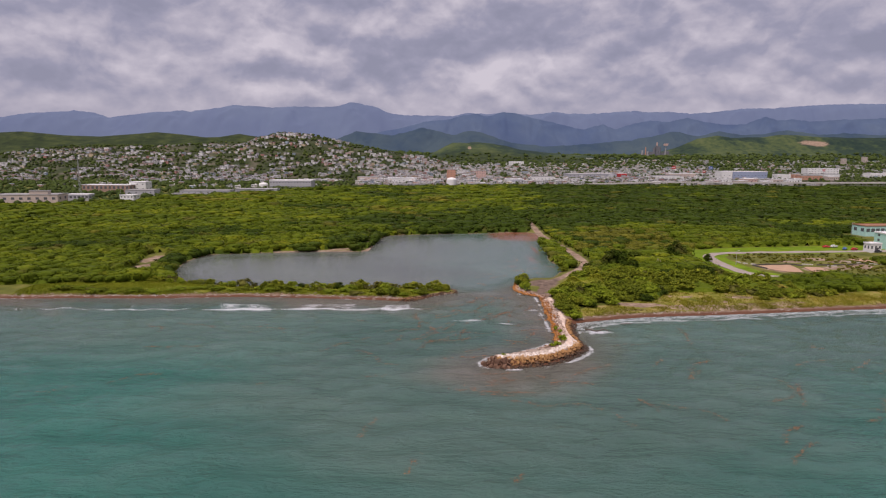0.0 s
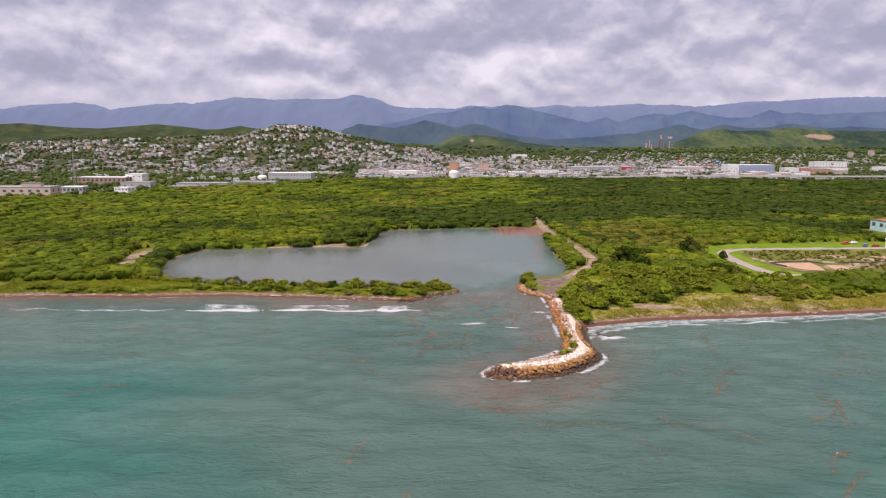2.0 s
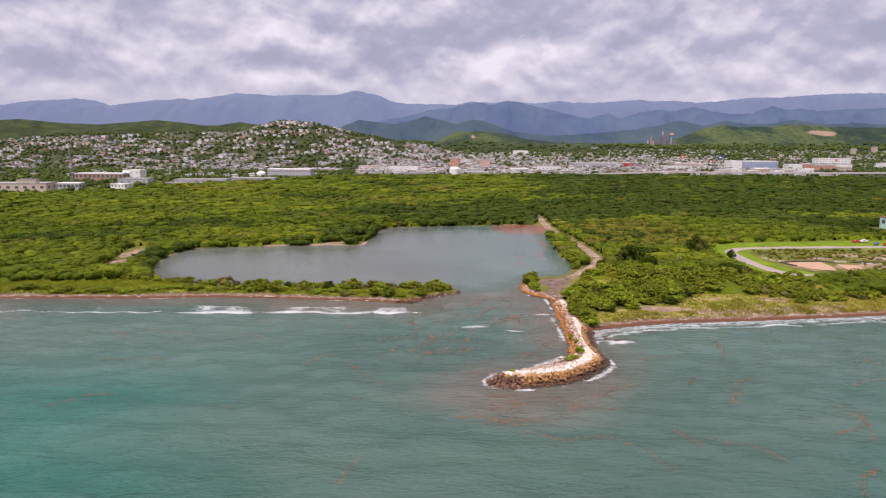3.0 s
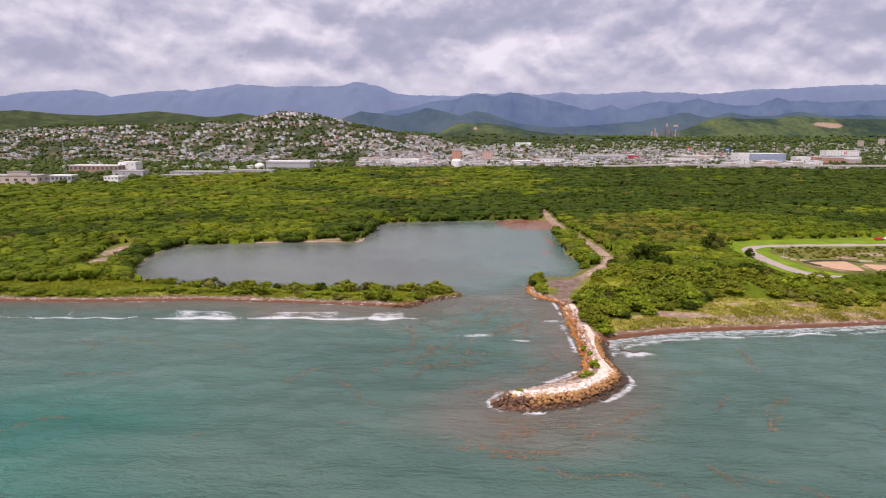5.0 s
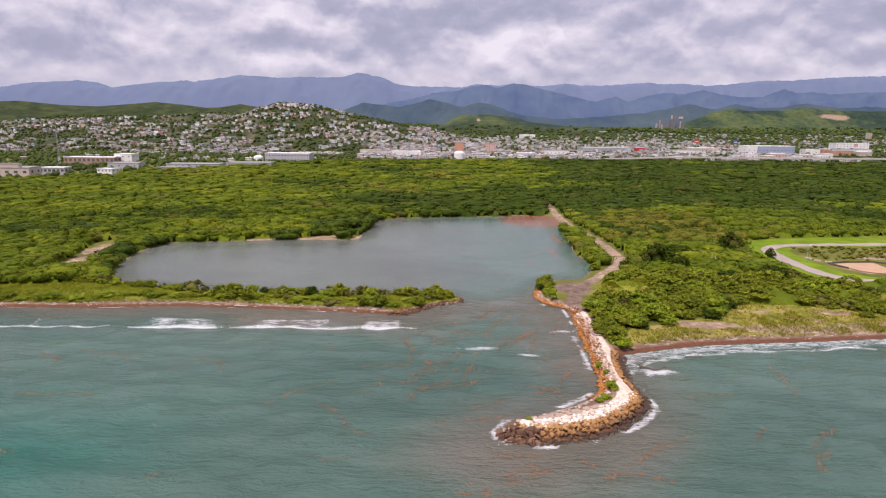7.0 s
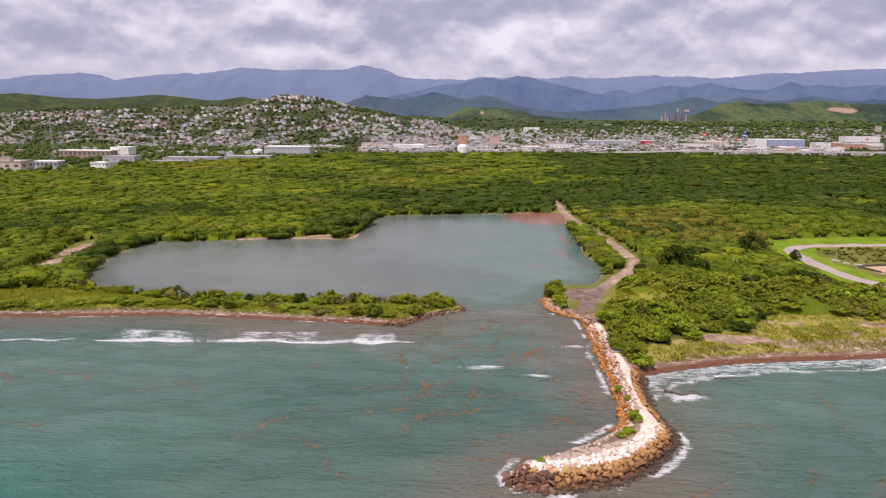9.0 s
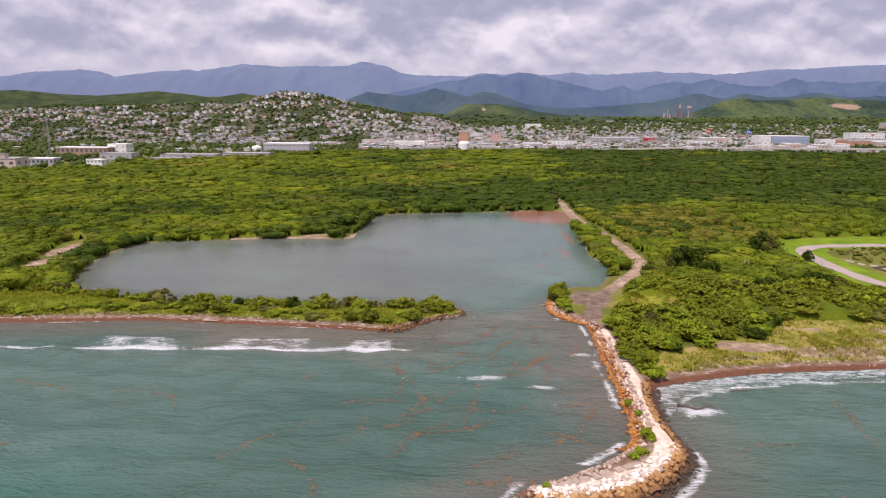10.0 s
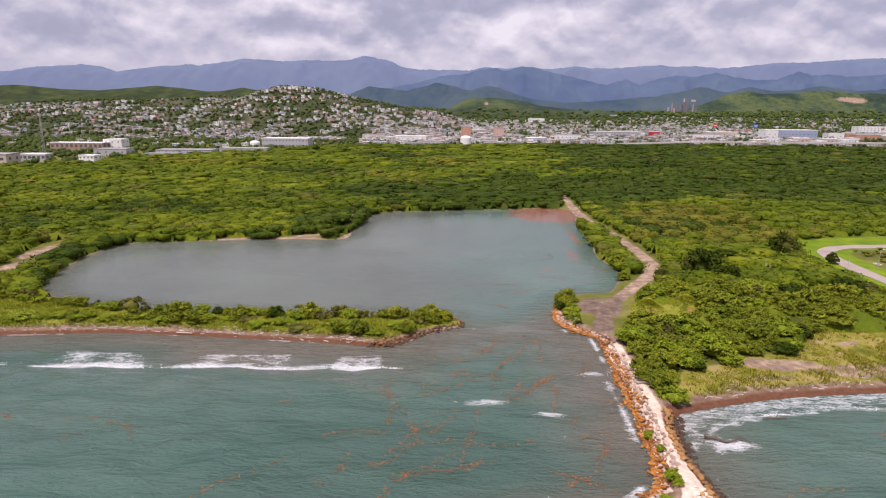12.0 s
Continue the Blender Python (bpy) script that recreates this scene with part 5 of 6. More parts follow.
# weed washed up along the inner side of the jetty and the channel
band = np.concatenate([CHANNEL[6:-1], JETTY_IN[:26]])
p, nrm = along(band, 0.16)
p = np.repeat(p, 3, 0) + np.repeat(nrm, 3, 0) * rng.normal(0.0, 0.50, (len(p) * 3, 1)) * (1 + 0.5 * waver(p[:, 0], p[:, 1], 9, 71)).repeat(3)[:, None]
r = rng.uniform(0.16, 0.42, len(p))
v, f = scatter(lump, np.stack([p[:, 0], p[:, 1], surface(p[:, 0], p[:, 1]) + 0.20], -1), r, r * 0.34, rng)
tagged(new("beached_seaweed", raw_mesh("beached_seaweed", v, f, [MAT["weed"]])), "rust-orange seaweed washed up along the rocks", "seaweed", kind="stuff")

# floating strands of weed
sx, sy, sr = [], [], []
rs = random.Random(12)
starts = [(-28, 198, 0.7), (-18, 187, 1.0), (-13.6, 186.4, 0.5), (-3.6, 182, 1.4), (-15.6, 173, 1.3), (14, 229.5, 0.05), (-56, 190, 0.2), (-64, 191, 0.1)]
starts += [(rs.uniform(-95, 32), rs.uniform(95, 205), rs.gauss(0.6, 0.5)) for _ in range(18)] + [(rs.uniform(-10, 32), rs.uniform(160, 225), rs.gauss(0.8, 0.4)) for _ in range(36)] + [(rs.uniform(0, 34), rs.uniform(128, 151), rs.gauss(0.1, 0.3)) for _ in range(14)] \
    + [(rs.uniform(45, 115), rs.uniform(100, 185), rs.gauss(0.9, 0.5)) for _ in range(20)] + [(rs.uniform(8, 48), rs.uniform(255, 330), rs.gauss(0.1, 0.2)) for _ in range(14)]
for a, b, t in starts:
    for k in range(rs.randint(8, 58)):
        t += rs.gauss(0, 0.11)
        a, b = a + 0.34 * math.cos(t), b + 0.34 * math.sin(t)
        for _ in range(max(0, rs.randint(-3, 7))):
            sx.append(a + rs.gauss(0, 0.34)), sy.append(b + rs.gauss(0, 0.30)), sr.append(rs.uniform(0.05, 0.16))
sx, sy, sr = np.array(sx), np.array(sy), np.array(sr)
ok = shore(sx, sy) < -0.8
v, f = flakes(sx[ok], sy[ok], surface(sx[ok], sy[ok]) + 0.02, sr[ok])
tagged(new("floating_seaweed", raw_mesh("floating_seaweed", v, f, [MAT["float_weed"]])), "brown seaweed drifting in thin strands on the sea", "seaweed", kind="stuff")

# foam of the breaking waves
fx, fy, fr = [], [], []


def froth(x, y, r, keep):
    ok = rng.random(len(x)) < keep
    fx.append(x[ok]), fy.append(y[ok]), fr.append(r[ok])


n = 15000
x = rng.uniform(-150, -7, n)
gap = waver(x, 0 * x, 46, 95) + 0.5 * waver(x, 0 * x, 13, 96)
froth(x, surf_line(x) + abs(rng.normal(0, 0.55, n)) - 0.2, rng.uniform(0.05, 0.15, n), 0.16 * ease(gap, -1.4, 0.5))
x = rng.uniform(42.5, 105, 6000)
lip = np.interp(x, EAST_BEACH[:, 0], EAST_BEACH[:, 1]) - 6.0 - waver(x, 0 * x, 26, 101)
froth(x, lip + abs(rng.normal(0, 0.3, 6000)), rng.uniform(0.04, 0.13, 6000), ease(waver(x, 0 * x, 13, 102), -0.2, 0.5))
for cx, cy, rx, ry, k in [(31, 212.6, 4, 0.9, 60), (12.2, 155.5, 1.6, 2.2, 160), (47.5, 187, 3, 0.8, 160)]:
    froth(rng.normal(cx, rx * 0.5, k), rng.normal(cy, ry * 0.5, k), rng.uniform(0.03, 0.10, k), 1.0)
fx, fy, fr = np.concatenate(fx), np.concatenate(fy), np.concatenate(fr)
ok = shore(fx, fy) < 0.4
fx, fy, fr = fx[ok], fy[ok], fr[ok]
v, f = flakes(fx, fy, surface(fx, fy) + 0.03, fr, 0.10)
tagged(new("surf_foam", raw_mesh("surf_foam", v, f, [MAT["foam"]])), "broken white foam of the surf along the shore", "foam", kind="stuff")

MAT["dead_wood"] = worn("wet_dead_wood", (0.10, 0.075, 0.055), 0.8)
MAT["pale_wood"] = worn("bleached_dead_wood", (0.50, 0.44, 0.38), 0.85)


def dead_branch(name, label, pts, r, material, twigs):
    top = tagged(new(name), label, "driftwood")
    bm = bmesh.new()
    rings = []
    for k, p in enumerate(pts):
        way = Vector(pts[min(k + 1, len(pts) - 1)]) - Vector(pts[max(k - 1, 0)])
        q = way.to_track_quat("Z", "Y")
        rk = r * (1 - 0.7 * k / len(pts))
        rings.append([bm.verts.new(Vector(p) + q @ Vector((rk * math.cos(a * 0.9), rk * math.sin(a * 0.9), 0))) for a in range(7)])
    for one, two in zip(rings, rings[1:]):
        for a in range(7):
            bm.faces.new((one[a], one[(a + 1) % 7], two[(a + 1) % 7], two[a]))
    bm.faces.new(rings[0][::-1]), bm.faces.new(rings[-1])
    part("trunk", bm, material, top)
    for a, b in twigs:
        bm = bmesh.new()
        rod(bm, a, b, r * 0.5, r * 0.15, 5)
        part("branch", bm, material, top)
    return top


dead_branch("driftwood", "dark waterlogged tree trunk lying in the surf", [(44.6, 188.4, 0.25), (46.0, 187.7, 0.45), (47.6, 187.0, 0.2), (49.0, 187.2, 0.35), (50.0, 187.9, 0.6), (51.0, 187.6, 0.35), (51.6, 187.0, 0.0)], 0.26, MAT["dead_wood"],
            [((45.2, 188.1, 0.3), (44.6, 188.9, 1.2)), ((45.0, 188.2, 0.3), (44.2, 188.0, 1.0)), ((46.0, 187.7, 0.4), (46.3, 188.3, 1.0)), ((49.5, 187.5, 0.4), (49.3, 188.2, 0.9))])
dead_branch("driftwood", "dark log half sunk in the swash", [(57.5, 195.5, 0.05), (59.5, 195.2, 0.3), (61.5, 195.5, 0.1)], 0.22, MAT["dead_wood"], [((59.5, 195.2, 0.3), (60, 195.8, 0.8))])
dead_branch("driftwood", "bleached log lying on the beach", [(-62, 231.9, 0.45), (-60, 231.7, 0.5), (-58.2, 231.7, 0.42)], 0.2, MAT["pale_wood"], [])
for a, b, h in [(100.2, 286.5, 5.2), (101.3, 286.2, 4.4), (113, 287, 4.4), (132, 296.5, 3.6)]:
    z = float(height(np.array([a]), np.array([b]))[0])
    t = tagged(new("dead_tree"), "bare grey dead tree standing in the scrub", "tree", "dead trees")
    bm = bmesh.new()
    rod(bm, (0, 0, -0.2), (0.25, 0, h), 0.14, 0.05, 6)
    part("trunk", bm, MAT["pale_wood"], t)
    for s, q in ((-1, 0.5), (1, 0.62), (-0.6, 0.75)):
        bm = bmesh.new()
        rod(bm, (0.25 * q, 0, h * q), (0.25 * q + s * 0.7, 0.3 * s, h * (q + 0.22)), 0.06, 0.02, 5)
        part("branch", bm, MAT["pale_wood"], t)
    t.location = (a, b, z)

# sticks and scraps thrown up along the beaches
px_ = np.concatenate([rng.uniform(-165, -14, 420), rng.uniform(44, 140, 70)])
py_ = np.where(px_ < 0, np.interp(px_, WEST_BEACH[:, 0], WEST_BEACH[:, 1]), np.interp(px_, EAST_BEACH[:, 0], EAST_BEACH[:, 1])) + abs(rng.normal(2.8, 0.9, len(px_)))
pz_ = height(px_, py_)
size_ = np.stack([rng.uniform(0.25, 1.5, len(px_)), rng.uniform(0.06, 0.18, len(px_)), rng.uniform(0.05, 0.15, len(px_))], -1)
v, f = boxes(np.stack([px_, py_, pz_], -1), size_, rng.normal(0.1, 0.6, len(px_)))
v = v + np.repeat(rng.normal(0, 0.02, (len(px_), 3)), 8, 0) + rng.normal(0, 0.015, v.shape)
tagged(new("beach_debris", raw_mesh("beach_debris", v, f, [MAT["pale_wood"]])), "pale sticks and scraps washed up on the beach", "debris", kind="stuff")


# ---- the park beside the scrub: road, walls, cars, building ----
MAT["asphalt"] = worn("pale_worn_asphalt", (0.330, 0.275, 0.240), 0.92, amount=0.25, scale=0.25)
MAT["kerb"] = worn("kerb_concrete", (0.50, 0.47, 0.43), 0.9)


def strip(name, line, width, lift, material, label, cat, thick=0.12):
    """A paved strip that follows a line over the ground."""
    p, nrm = along(line, 1.5)
    left, right = p + nrm * width / 2, p - nrm * width / 2
    zl, zr = height(left[:, 0], left[:, 1]) + lift, height(right[:, 0], right[:, 1]) + lift
    top = np.stack([np.c_[left, zl], np.c_[right, zr]], 1).reshape(-1, 3)
    low = top - (0, 0, thick + lift)
    n_ = len(p)
    i = np.arange(n_ - 1) * 2
    o = n_ * 2
    fs = np.concatenate([np.stack([i, i + 2, i + 3, i + 1], 1), np.stack([i, i + o, i + 2 + o, i + 2], 1), np.stack([i + 1, i + 3, i + 3 + o, i + 1 + o], 1)])
    me = raw_mesh(name, np.concatenate([top, low]), fs, [material])
    return tagged(new(name, me), label, cat, kind="structure")


strip("road", PARK_ROAD, 5.6, 0.14, MAT["asphalt"], "pale asphalt road curving round the park lawn", "road")
MAT["pit_wall"] = worn("dark_stained_wall", (0.10, 0.085, 0.075), 0.9, amount=0.35)
MAT["pit_sand"] = worn("pinkish_fill_sand", (0.440, 0.280, 0.180), 0.95, amount=0.22, scale=0.3)


def zg(x, y):
    return float(height(np.array([float(x)]), np.array([float(y)]))[0])


def slab_of_sand(pts, label):
    bm = bmesh.new()
    ring = [bm.verts.new((x, y, zg(x, y) + 0.16)) for x, y in pts]
    face = bm.faces.new(ring)
    if face.normal.z < 0:
        face.normal_flip()
    ext = bmesh.ops.extrude_face_region(bm, geom=[face])
    bmesh.ops.translate(bm, verts=[g for g in ext["geom"] if isinstance(g, bmesh.types.BMVert)], vec=(0, 0, 0.10))
    bmesh.ops.recalc_face_normals(bm, faces=bm.faces)
    ob = part("sand_bed", bm, MAT["pit_sand"])
    return tagged(ob, label, "sand")


slab_of_sand([(150, 292), (158, 294.5), (167, 295), (166, 286), (163, 276.5), (157, 278), (153, 281)], "flat bed of pinkish sand inside a low wall")
slab_of_sand([(171, 290), (178, 289), (178, 282), (175.5, 277.5), (168.5, 278), (169, 284)], "small bed of pinkish sand on rough ground")
slab_of_sand([(205, 312), (222, 314), (226, 305), (212, 302)], "bare patch of pale sand beside the road")
fence = tagged(new("low_wall"), "low dark stained wall round the sand bed", "wall")
for a, b in [((148, 293), (158, 296.5)), ((158, 296.5), (168, 297)), ((148, 293), (151, 285)), ((168, 297), (172, 293)), ((180, 295), (196, 296)), ((196, 296), (206, 299))]:
    d = Vector(b) - Vector(a)
    bm = bmesh.new()
    block(bm, (a[0] + b[0]) / 2, (a[1] + b[1]) / 2, zg(*a) - 0.2, d.length, 0.3, 0.75, 0.04, math.atan2(d.y, d.x))
    part("wall_panel", bm, MAT["pit_wall"], fence)
kerbs = tagged(new("concrete_kerb"), "broken pale concrete kerb stones in the grass", "kerb")
for a, b, l, t in [(146, 303, 3, -1.2), (147.5, 299, 2.4, -1.1), (150, 296, 2.4, -0.6), (176, 296, 5, -0.2), (186, 293, 4, -0.3), (203, 303, 6, -0.4), (210, 298, 5, -0.4)]:
    bm = bmesh.new()
    block(bm, a, b, zg(a, b) - 0.1, l, 0.5, 0.5, 0.05, t)
    part("kerb_stone", bm, MAT["kerb"], kerbs)
# rough low growth inside the loop
xs = [(rng.uniform(150, 215), rng.uniform(268, 330)) for _ in range(420)]
weeds = [(a, b) for a, b in xs if not (148 < a < 182 and 274 < b < 300) and distance(PARK_ROAD, np.array([a]), np.array([b]))[0] > 5]
wv = np.array(weeds)
r = rng.uniform(0.35, 1.15, len(wv))
v, f = scatter(near_protos, np.c_[wv, height(wv[:, 0], wv[:, 1])], r, r * 0.9, rng)
tagged(new("rough_scrub", raw_mesh("rough_scrub", v, f, [MAT["brown_scrub"]])), "low rough scrub inside the road loop", "scrub", kind="stuff")

MAT["tyre"] = worn("black_tyre_rubber", (0.03, 0.03, 0.03), 0.85)
MAT["rim"] = worn("grey_metal_rim", (0.45, 0.45, 0.46), 0.35, 0.9, 0.1)
MAT["car_glass"] = Mat("dark_car_glass", 0.08, 0.0, 0.5).colour((0.02, 0.025, 0.03)).m


def car(paint, colour_name, x, y, turn):
    top = tagged(new("car"), f"parked {colour_name} car on the grass by the road", "car", "parked cars")
    bm = bmesh.new()
    block(bm, 0, 0, 0.32, 4.3, 1.75, 0.62, 0.14)
    block(bm, -0.25, 0, 0.86, 2.3, 1.5, 0.58, 0.2)
    body = part("body", bm, paint, top)
    for s in (-1, 1):
        bm = bmesh.new()
        block(bm, -0.25, s * 0.745, 1.0, 1.8, 0.04, 0.30, 0.01)
        part("window", bm, MAT["car_glass"], body)
    for s, w in ((0.86, 1.2), (-1.36, 1.2)):
        bm = bmesh.new()
        block(bm, s, 0, 0.98, 0.06, w, 0.34, 0.01)
        part("window", bm, MAT["car_glass"], body)
    for a in (-1.35, 1.35):
        for s in (-1, 1):
            bm = bmesh.new()
            rod(bm, (a, s * 0.72, 0.32), (a, s * 0.90, 0.32), 0.32, 0.32, 12)
            wheel = part("wheel", bm, MAT["tyre"], top)
            bm = bmesh.new()
            rod(bm, (a, s * 0.895, 0.32), (a, s * 0.915, 0.32), 0.19, 0.19, 10)
            part("rim", bm, MAT["rim"], wheel)
    top.matrix_basis = Matrix.Translation((x, y, zg(x, y) + 0.14)) @ Matrix.Rotation(turn, 4, "Z")
    return top


PAINTS = {"red": (0.50, 0.03, 0.03), "white": (0.75, 0.75, 0.74), "blue": (0.08, 0.15, 0.35), "dark": (0.04, 0.04, 0.05)}
PAINT = {k: worn(k + "_car_paint", c, 0.3, 0.0, 0.06, spec=0.5) for k, c in PAINTS.items()}
car(PAINT["red"], "red", 218, 350, 0.15)
car(PAINT["white"], "white", 223.5, 352, 0.3)
car(PAINT["blue"], "blue", 225, 344.5, 0.8)
car(PAINT["red"], "red", 229, 342.5, 0.5)
car(PAINT["dark"], "dark", 236, 334, 0.1)
car(PAINT["red"], "red", 240.5, 328, 0.4)

MAT["teal_wall"] = worn("pale_teal_render", (0.42, 0.66, 0.60), 0.85, amount=0.15)
MAT["white_wall"] = worn("white_painted_wall", (0.74, 0.73, 0.70), 0.85, amount=0.18)
MAT["beige_wall"] = worn("beige_render", (0.52, 0.43, 0.37), 0.88, amount=0.18)
MAT["brick_wall"] = worn("brown_brick_wall", (0.33, 0.22, 0.175), 0.9, amount=0.25)
MAT["grey_wall"] = worn("grey_metal_cladding", (0.40, 0.40, 0.42), 0.6, amount=0.15)
MAT["blue_wall"] = worn("blue_grey_cladding", (0.30, 0.35, 0.46), 0.6, amount=0.12)
MAT["orange_wall"] = worn("terracotta_render", (0.50, 0.27, 0.18), 0.88, amount=0.18)
MAT["pink_wall"] = worn("pinkish_render", (0.56, 0.38, 0.32), 0.88, amount=0.18)
MAT["red_wall"] = worn("red_painted_panel", (0.50, 0.05, 0.05), 0.6, amount=0.12)
MAT["roof_grey"] = worn("grey_flat_roof", (0.36, 0.35, 0.34), 0.9, amount=0.25, scale=0.12)
MAT["roof_white"] = worn("white_coated_roof", (0.74, 0.73, 0.72), 0.7, amount=0.15, scale=0.12)
MAT["roof_tile"] = worn("brown_tile_roof", (0.30, 0.15, 0.09), 0.9, amount=0.25, scale=0.4)
MAT["steel"] = worn("galvanised_steel", (0.45, 0.45, 0.46), 0.5, 0.6, 0.15)
MAT["door"] = worn("dark_painted_door", (0.10, 0.09, 0.09), 0.6)


def building(label, x, y, w, d, h, wall, roof, storeys=1, cols=5, turn=0.0, name="building", parapet=0.5, win=(1.6, 1.3), door=True, cat="building", side=True):
    """A flat-roofed house front to the sea: walls, parapet roof, windows in rows and a door."""
    top = tagged(new(name), label, cat)
    bm = bmesh.new()
    block(bm, 0, 0, -1.0, w, d, h + 1.0)
    walls = part("wall", bm, MAT[wall], top)
    bm = bmesh.new()
    block(bm, 0, 0, h + 0.01, w + 0.5, d + 0.5, 0.25, 0.04)
    for sx_, sy_, lx, ly in ((0, -1, w + 0.5, 0.25), (0, 1, w + 0.5, 0.25), (-1, 0, 0.25, d), (1, 0, 0.25, d)):
        block(bm, sx_ * (w / 2 + 0.12), sy_ * (d / 2 + 0.12), h + 0.26, lx, ly, parapet)
    part("roof", bm, MAT[roof], top)
    if cols:
        bm = bmesh.new()
        block(bm, 0, 0, 0, win[0], 0.08, win[1], 0.02)
        proto = None
        for s in range(storeys):
            zz = (s + 0.45) * h / storeys
            for c in range(cols):
                spot = Matrix.Translation(((c + 0.5) * w / cols - w / 2, -d / 2 - 0.03, zz))
                if proto is None:
                    proto = part("window", bm, MAT["window"], walls)
                    proto.matrix_basis = spot
                else:
                    o = proto.copy()
                    scene.collection.objects.link(o)
                    o.matrix_basis = spot
            if side and s < 3:
                for c in (-0.25, 0.25):
                    o = proto.copy()
                    scene.collection.objects.link(o)
                    o.matrix_basis = Matrix.Translation((-w / 2 - 0.03 if x > 0 else w / 2 + 0.03, c * d, zz)) @ Matrix.Rotation(math.pi / 2, 4, "Z")
    if door:
        bm = bmesh.new()
        block(bm, w * 0.08, -d / 2 - 0.03, 0, 2.0, 0.1, 2.6, 0.02)
        part("door", bm, MAT["door"], walls)
    top.matrix_basis = Matrix.Translation((x, y, zg(x, y))) @ Matrix.Rotation(turn, 4, "Z")
    return top


building("pale teal three-storey building with rows of windows", 260, 348, 24, 14, 8.4, "teal_wall", "roof_white", 3, 6, 0.05)
building("small white kiosk with pinkish walls beside the teal building", 234.5, 336, 6.5, 5, 4.4, "white_wall", "roof_white", 1, 3, 0.05, win=(1.0, 1.6))
building("long teal and white wing with a band of large windows", 293, 408, 40, 12, 6.5, "teal_wall", "roof_tile", 1, 12, 0.1, win=(2.6, 2.2), parapet=0.3)


def lamp_post(x, y, h, arm=1.4, group="street lamps", label="slender grey street lamp post with a short arm"):
    top = tagged(new("street_lamp"), label, "lamp", group)
    bm = bmesh.new()
    rod(bm, (0, 0, -0.3), (0, 0, h), 0.13, 0.07, 8)
    pole = part("pole", bm, MAT["steel"], top)
    bm = bmesh.new()
    rod(bm, (0, 0, h - 0.05), (arm, 0, h + 0.25), 0.05, 0.04, 6)
    part("arm", bm, MAT["steel"], pole)
    bm = bmesh.new()
    block(bm, arm + 0.25, 0, h + 0.18, 0.75, 0.28, 0.14, 0.03)
    part("lamp_head", bm, MAT["white_wall"], pole)
    top.location = (x, y, zg(x, y))
    return top


lamp_post(141.5, 296, 6.5, 0.8, "park lamps", "thin white park lamp post on the lawn")
lamp_post(259, 392, 9.5, 0.8, "park lamps", "thin white park lamp post on the lawn")

# a yellowing palm at the back of the beach
palm = tagged(new("palm_tree"), "small palm with yellowing fronds in the scrub", "palm")
bm = bmesh.new()
rod(bm, (0, 0, -0.2), (0.2, 0, 2.6), 0.16, 0.11, 8)
part("trunk", bm, MAT["bark"], palm)
MAT["frond"] = foliage("yellow_palm_frond", (0.12, 0.11, 0.015), (0.25, 0.20, 0.03), (0.40, 0.30, 0.06)).m
for k in range(13):
    a, up = k * 2.4, random.uniform(0.1, 1.1)
    bm = bmesh.new()
    last = None
    for q in range(7):
        s = q / 6
        c = Vector((0.2 + math.cos(a) * 2.2 * s, math.sin(a) * 2.2 * s, 2.6 + up * 1.6 * s - 1.5 * s * s))
        wdt = 0.34 * math.sin(math.pi * min(s + 0.12, 1)) + 0.02
        side_ = Vector((-math.sin(a), math.cos(a), 0)) * wdt
        pair = [bm.verts.new(c - side_ - Vector((0, 0, 0.15 * wdt))), bm.verts.new(c + Vector((0, 0, 0.03))), bm.verts.new(c + side_ - Vector((0, 0, 0.15 * wdt)))]
        if last:
            bm.faces.new((last[0], last[1], pair[1], pair[0])), bm.faces.new((last[1], last[2], pair[2], pair[1]))
        last = pair
    part("frond", bm, MAT["frond"], palm)
palm.matrix_basis = Matrix.Translation((131, 235.5, zg(131, 235.5))) @ Matrix.Diagonal((1.2, 1.2, 1.1, 1))

# ---- the edge of the town ----
building("long low beige shop building with a raised sign wall", -424, 640, 62, 22, 8.5, "beige_wall", "roof_grey", 1, 8, 0.12, win=(3.2, 2.4))
building("tall beige sign wall rising above the shop", -410, 634, 18, 6, 12.5, "beige_wall", "roof_grey", 1, 0, 0.12, door=False)
building("low grey shop with a red and blue sign band", -392, 672, 24, 14, 6.5, "grey_wall", "roof_white", 1, 6, 0.1, win=(2.6, 2.4))
building("white two-storey house with dark windows", -326, 648, 16, 10, 7.6, "white_wall", "roof_white", 2, 4, -0.2)
building("long brown brick school with arched bays", -442, 826, 62, 18, 8.5, "brick_wall", "roof_white", 1, 11, 0.0, win=(3.0, 3.4))
building("white block with plain walls behind the school", -408, 842, 22, 18, 12.0, "white_wall", "roof_white", 2, 3, 0.0)
building("low grey metal shed before the white block", -364, 756, 34, 18, 6.5, "grey_wall", "roof_grey", 1, 4, 0.05)
building("long grey warehouse with a pale roof", -292, 772, 60, 20, 5.0, "grey_wall", "roof_grey", 1, 8, 0.06)
building("long grey warehouse with a pale roof", -238, 800, 52, 20, 5.4, "grey_wall", "roof_grey", 1, 7, 0.06)
building("low white depot at the edge of the scrub", -302, 738, 34, 12, 3.4, "grey_wall", "roof_grey", 1, 5, 0.1)
building("large pale grey factory block with many windows", -220, 912, 60, 26, 11.5, "grey_wall", "roof_white", 2, 14, 0.0)
building("terracotta apartment block above the low roofs", 14, 1108, 15, 12, 20, "orange_wall", "roof_grey", 6, 3, 0.0, win=(1.1, 1.0))
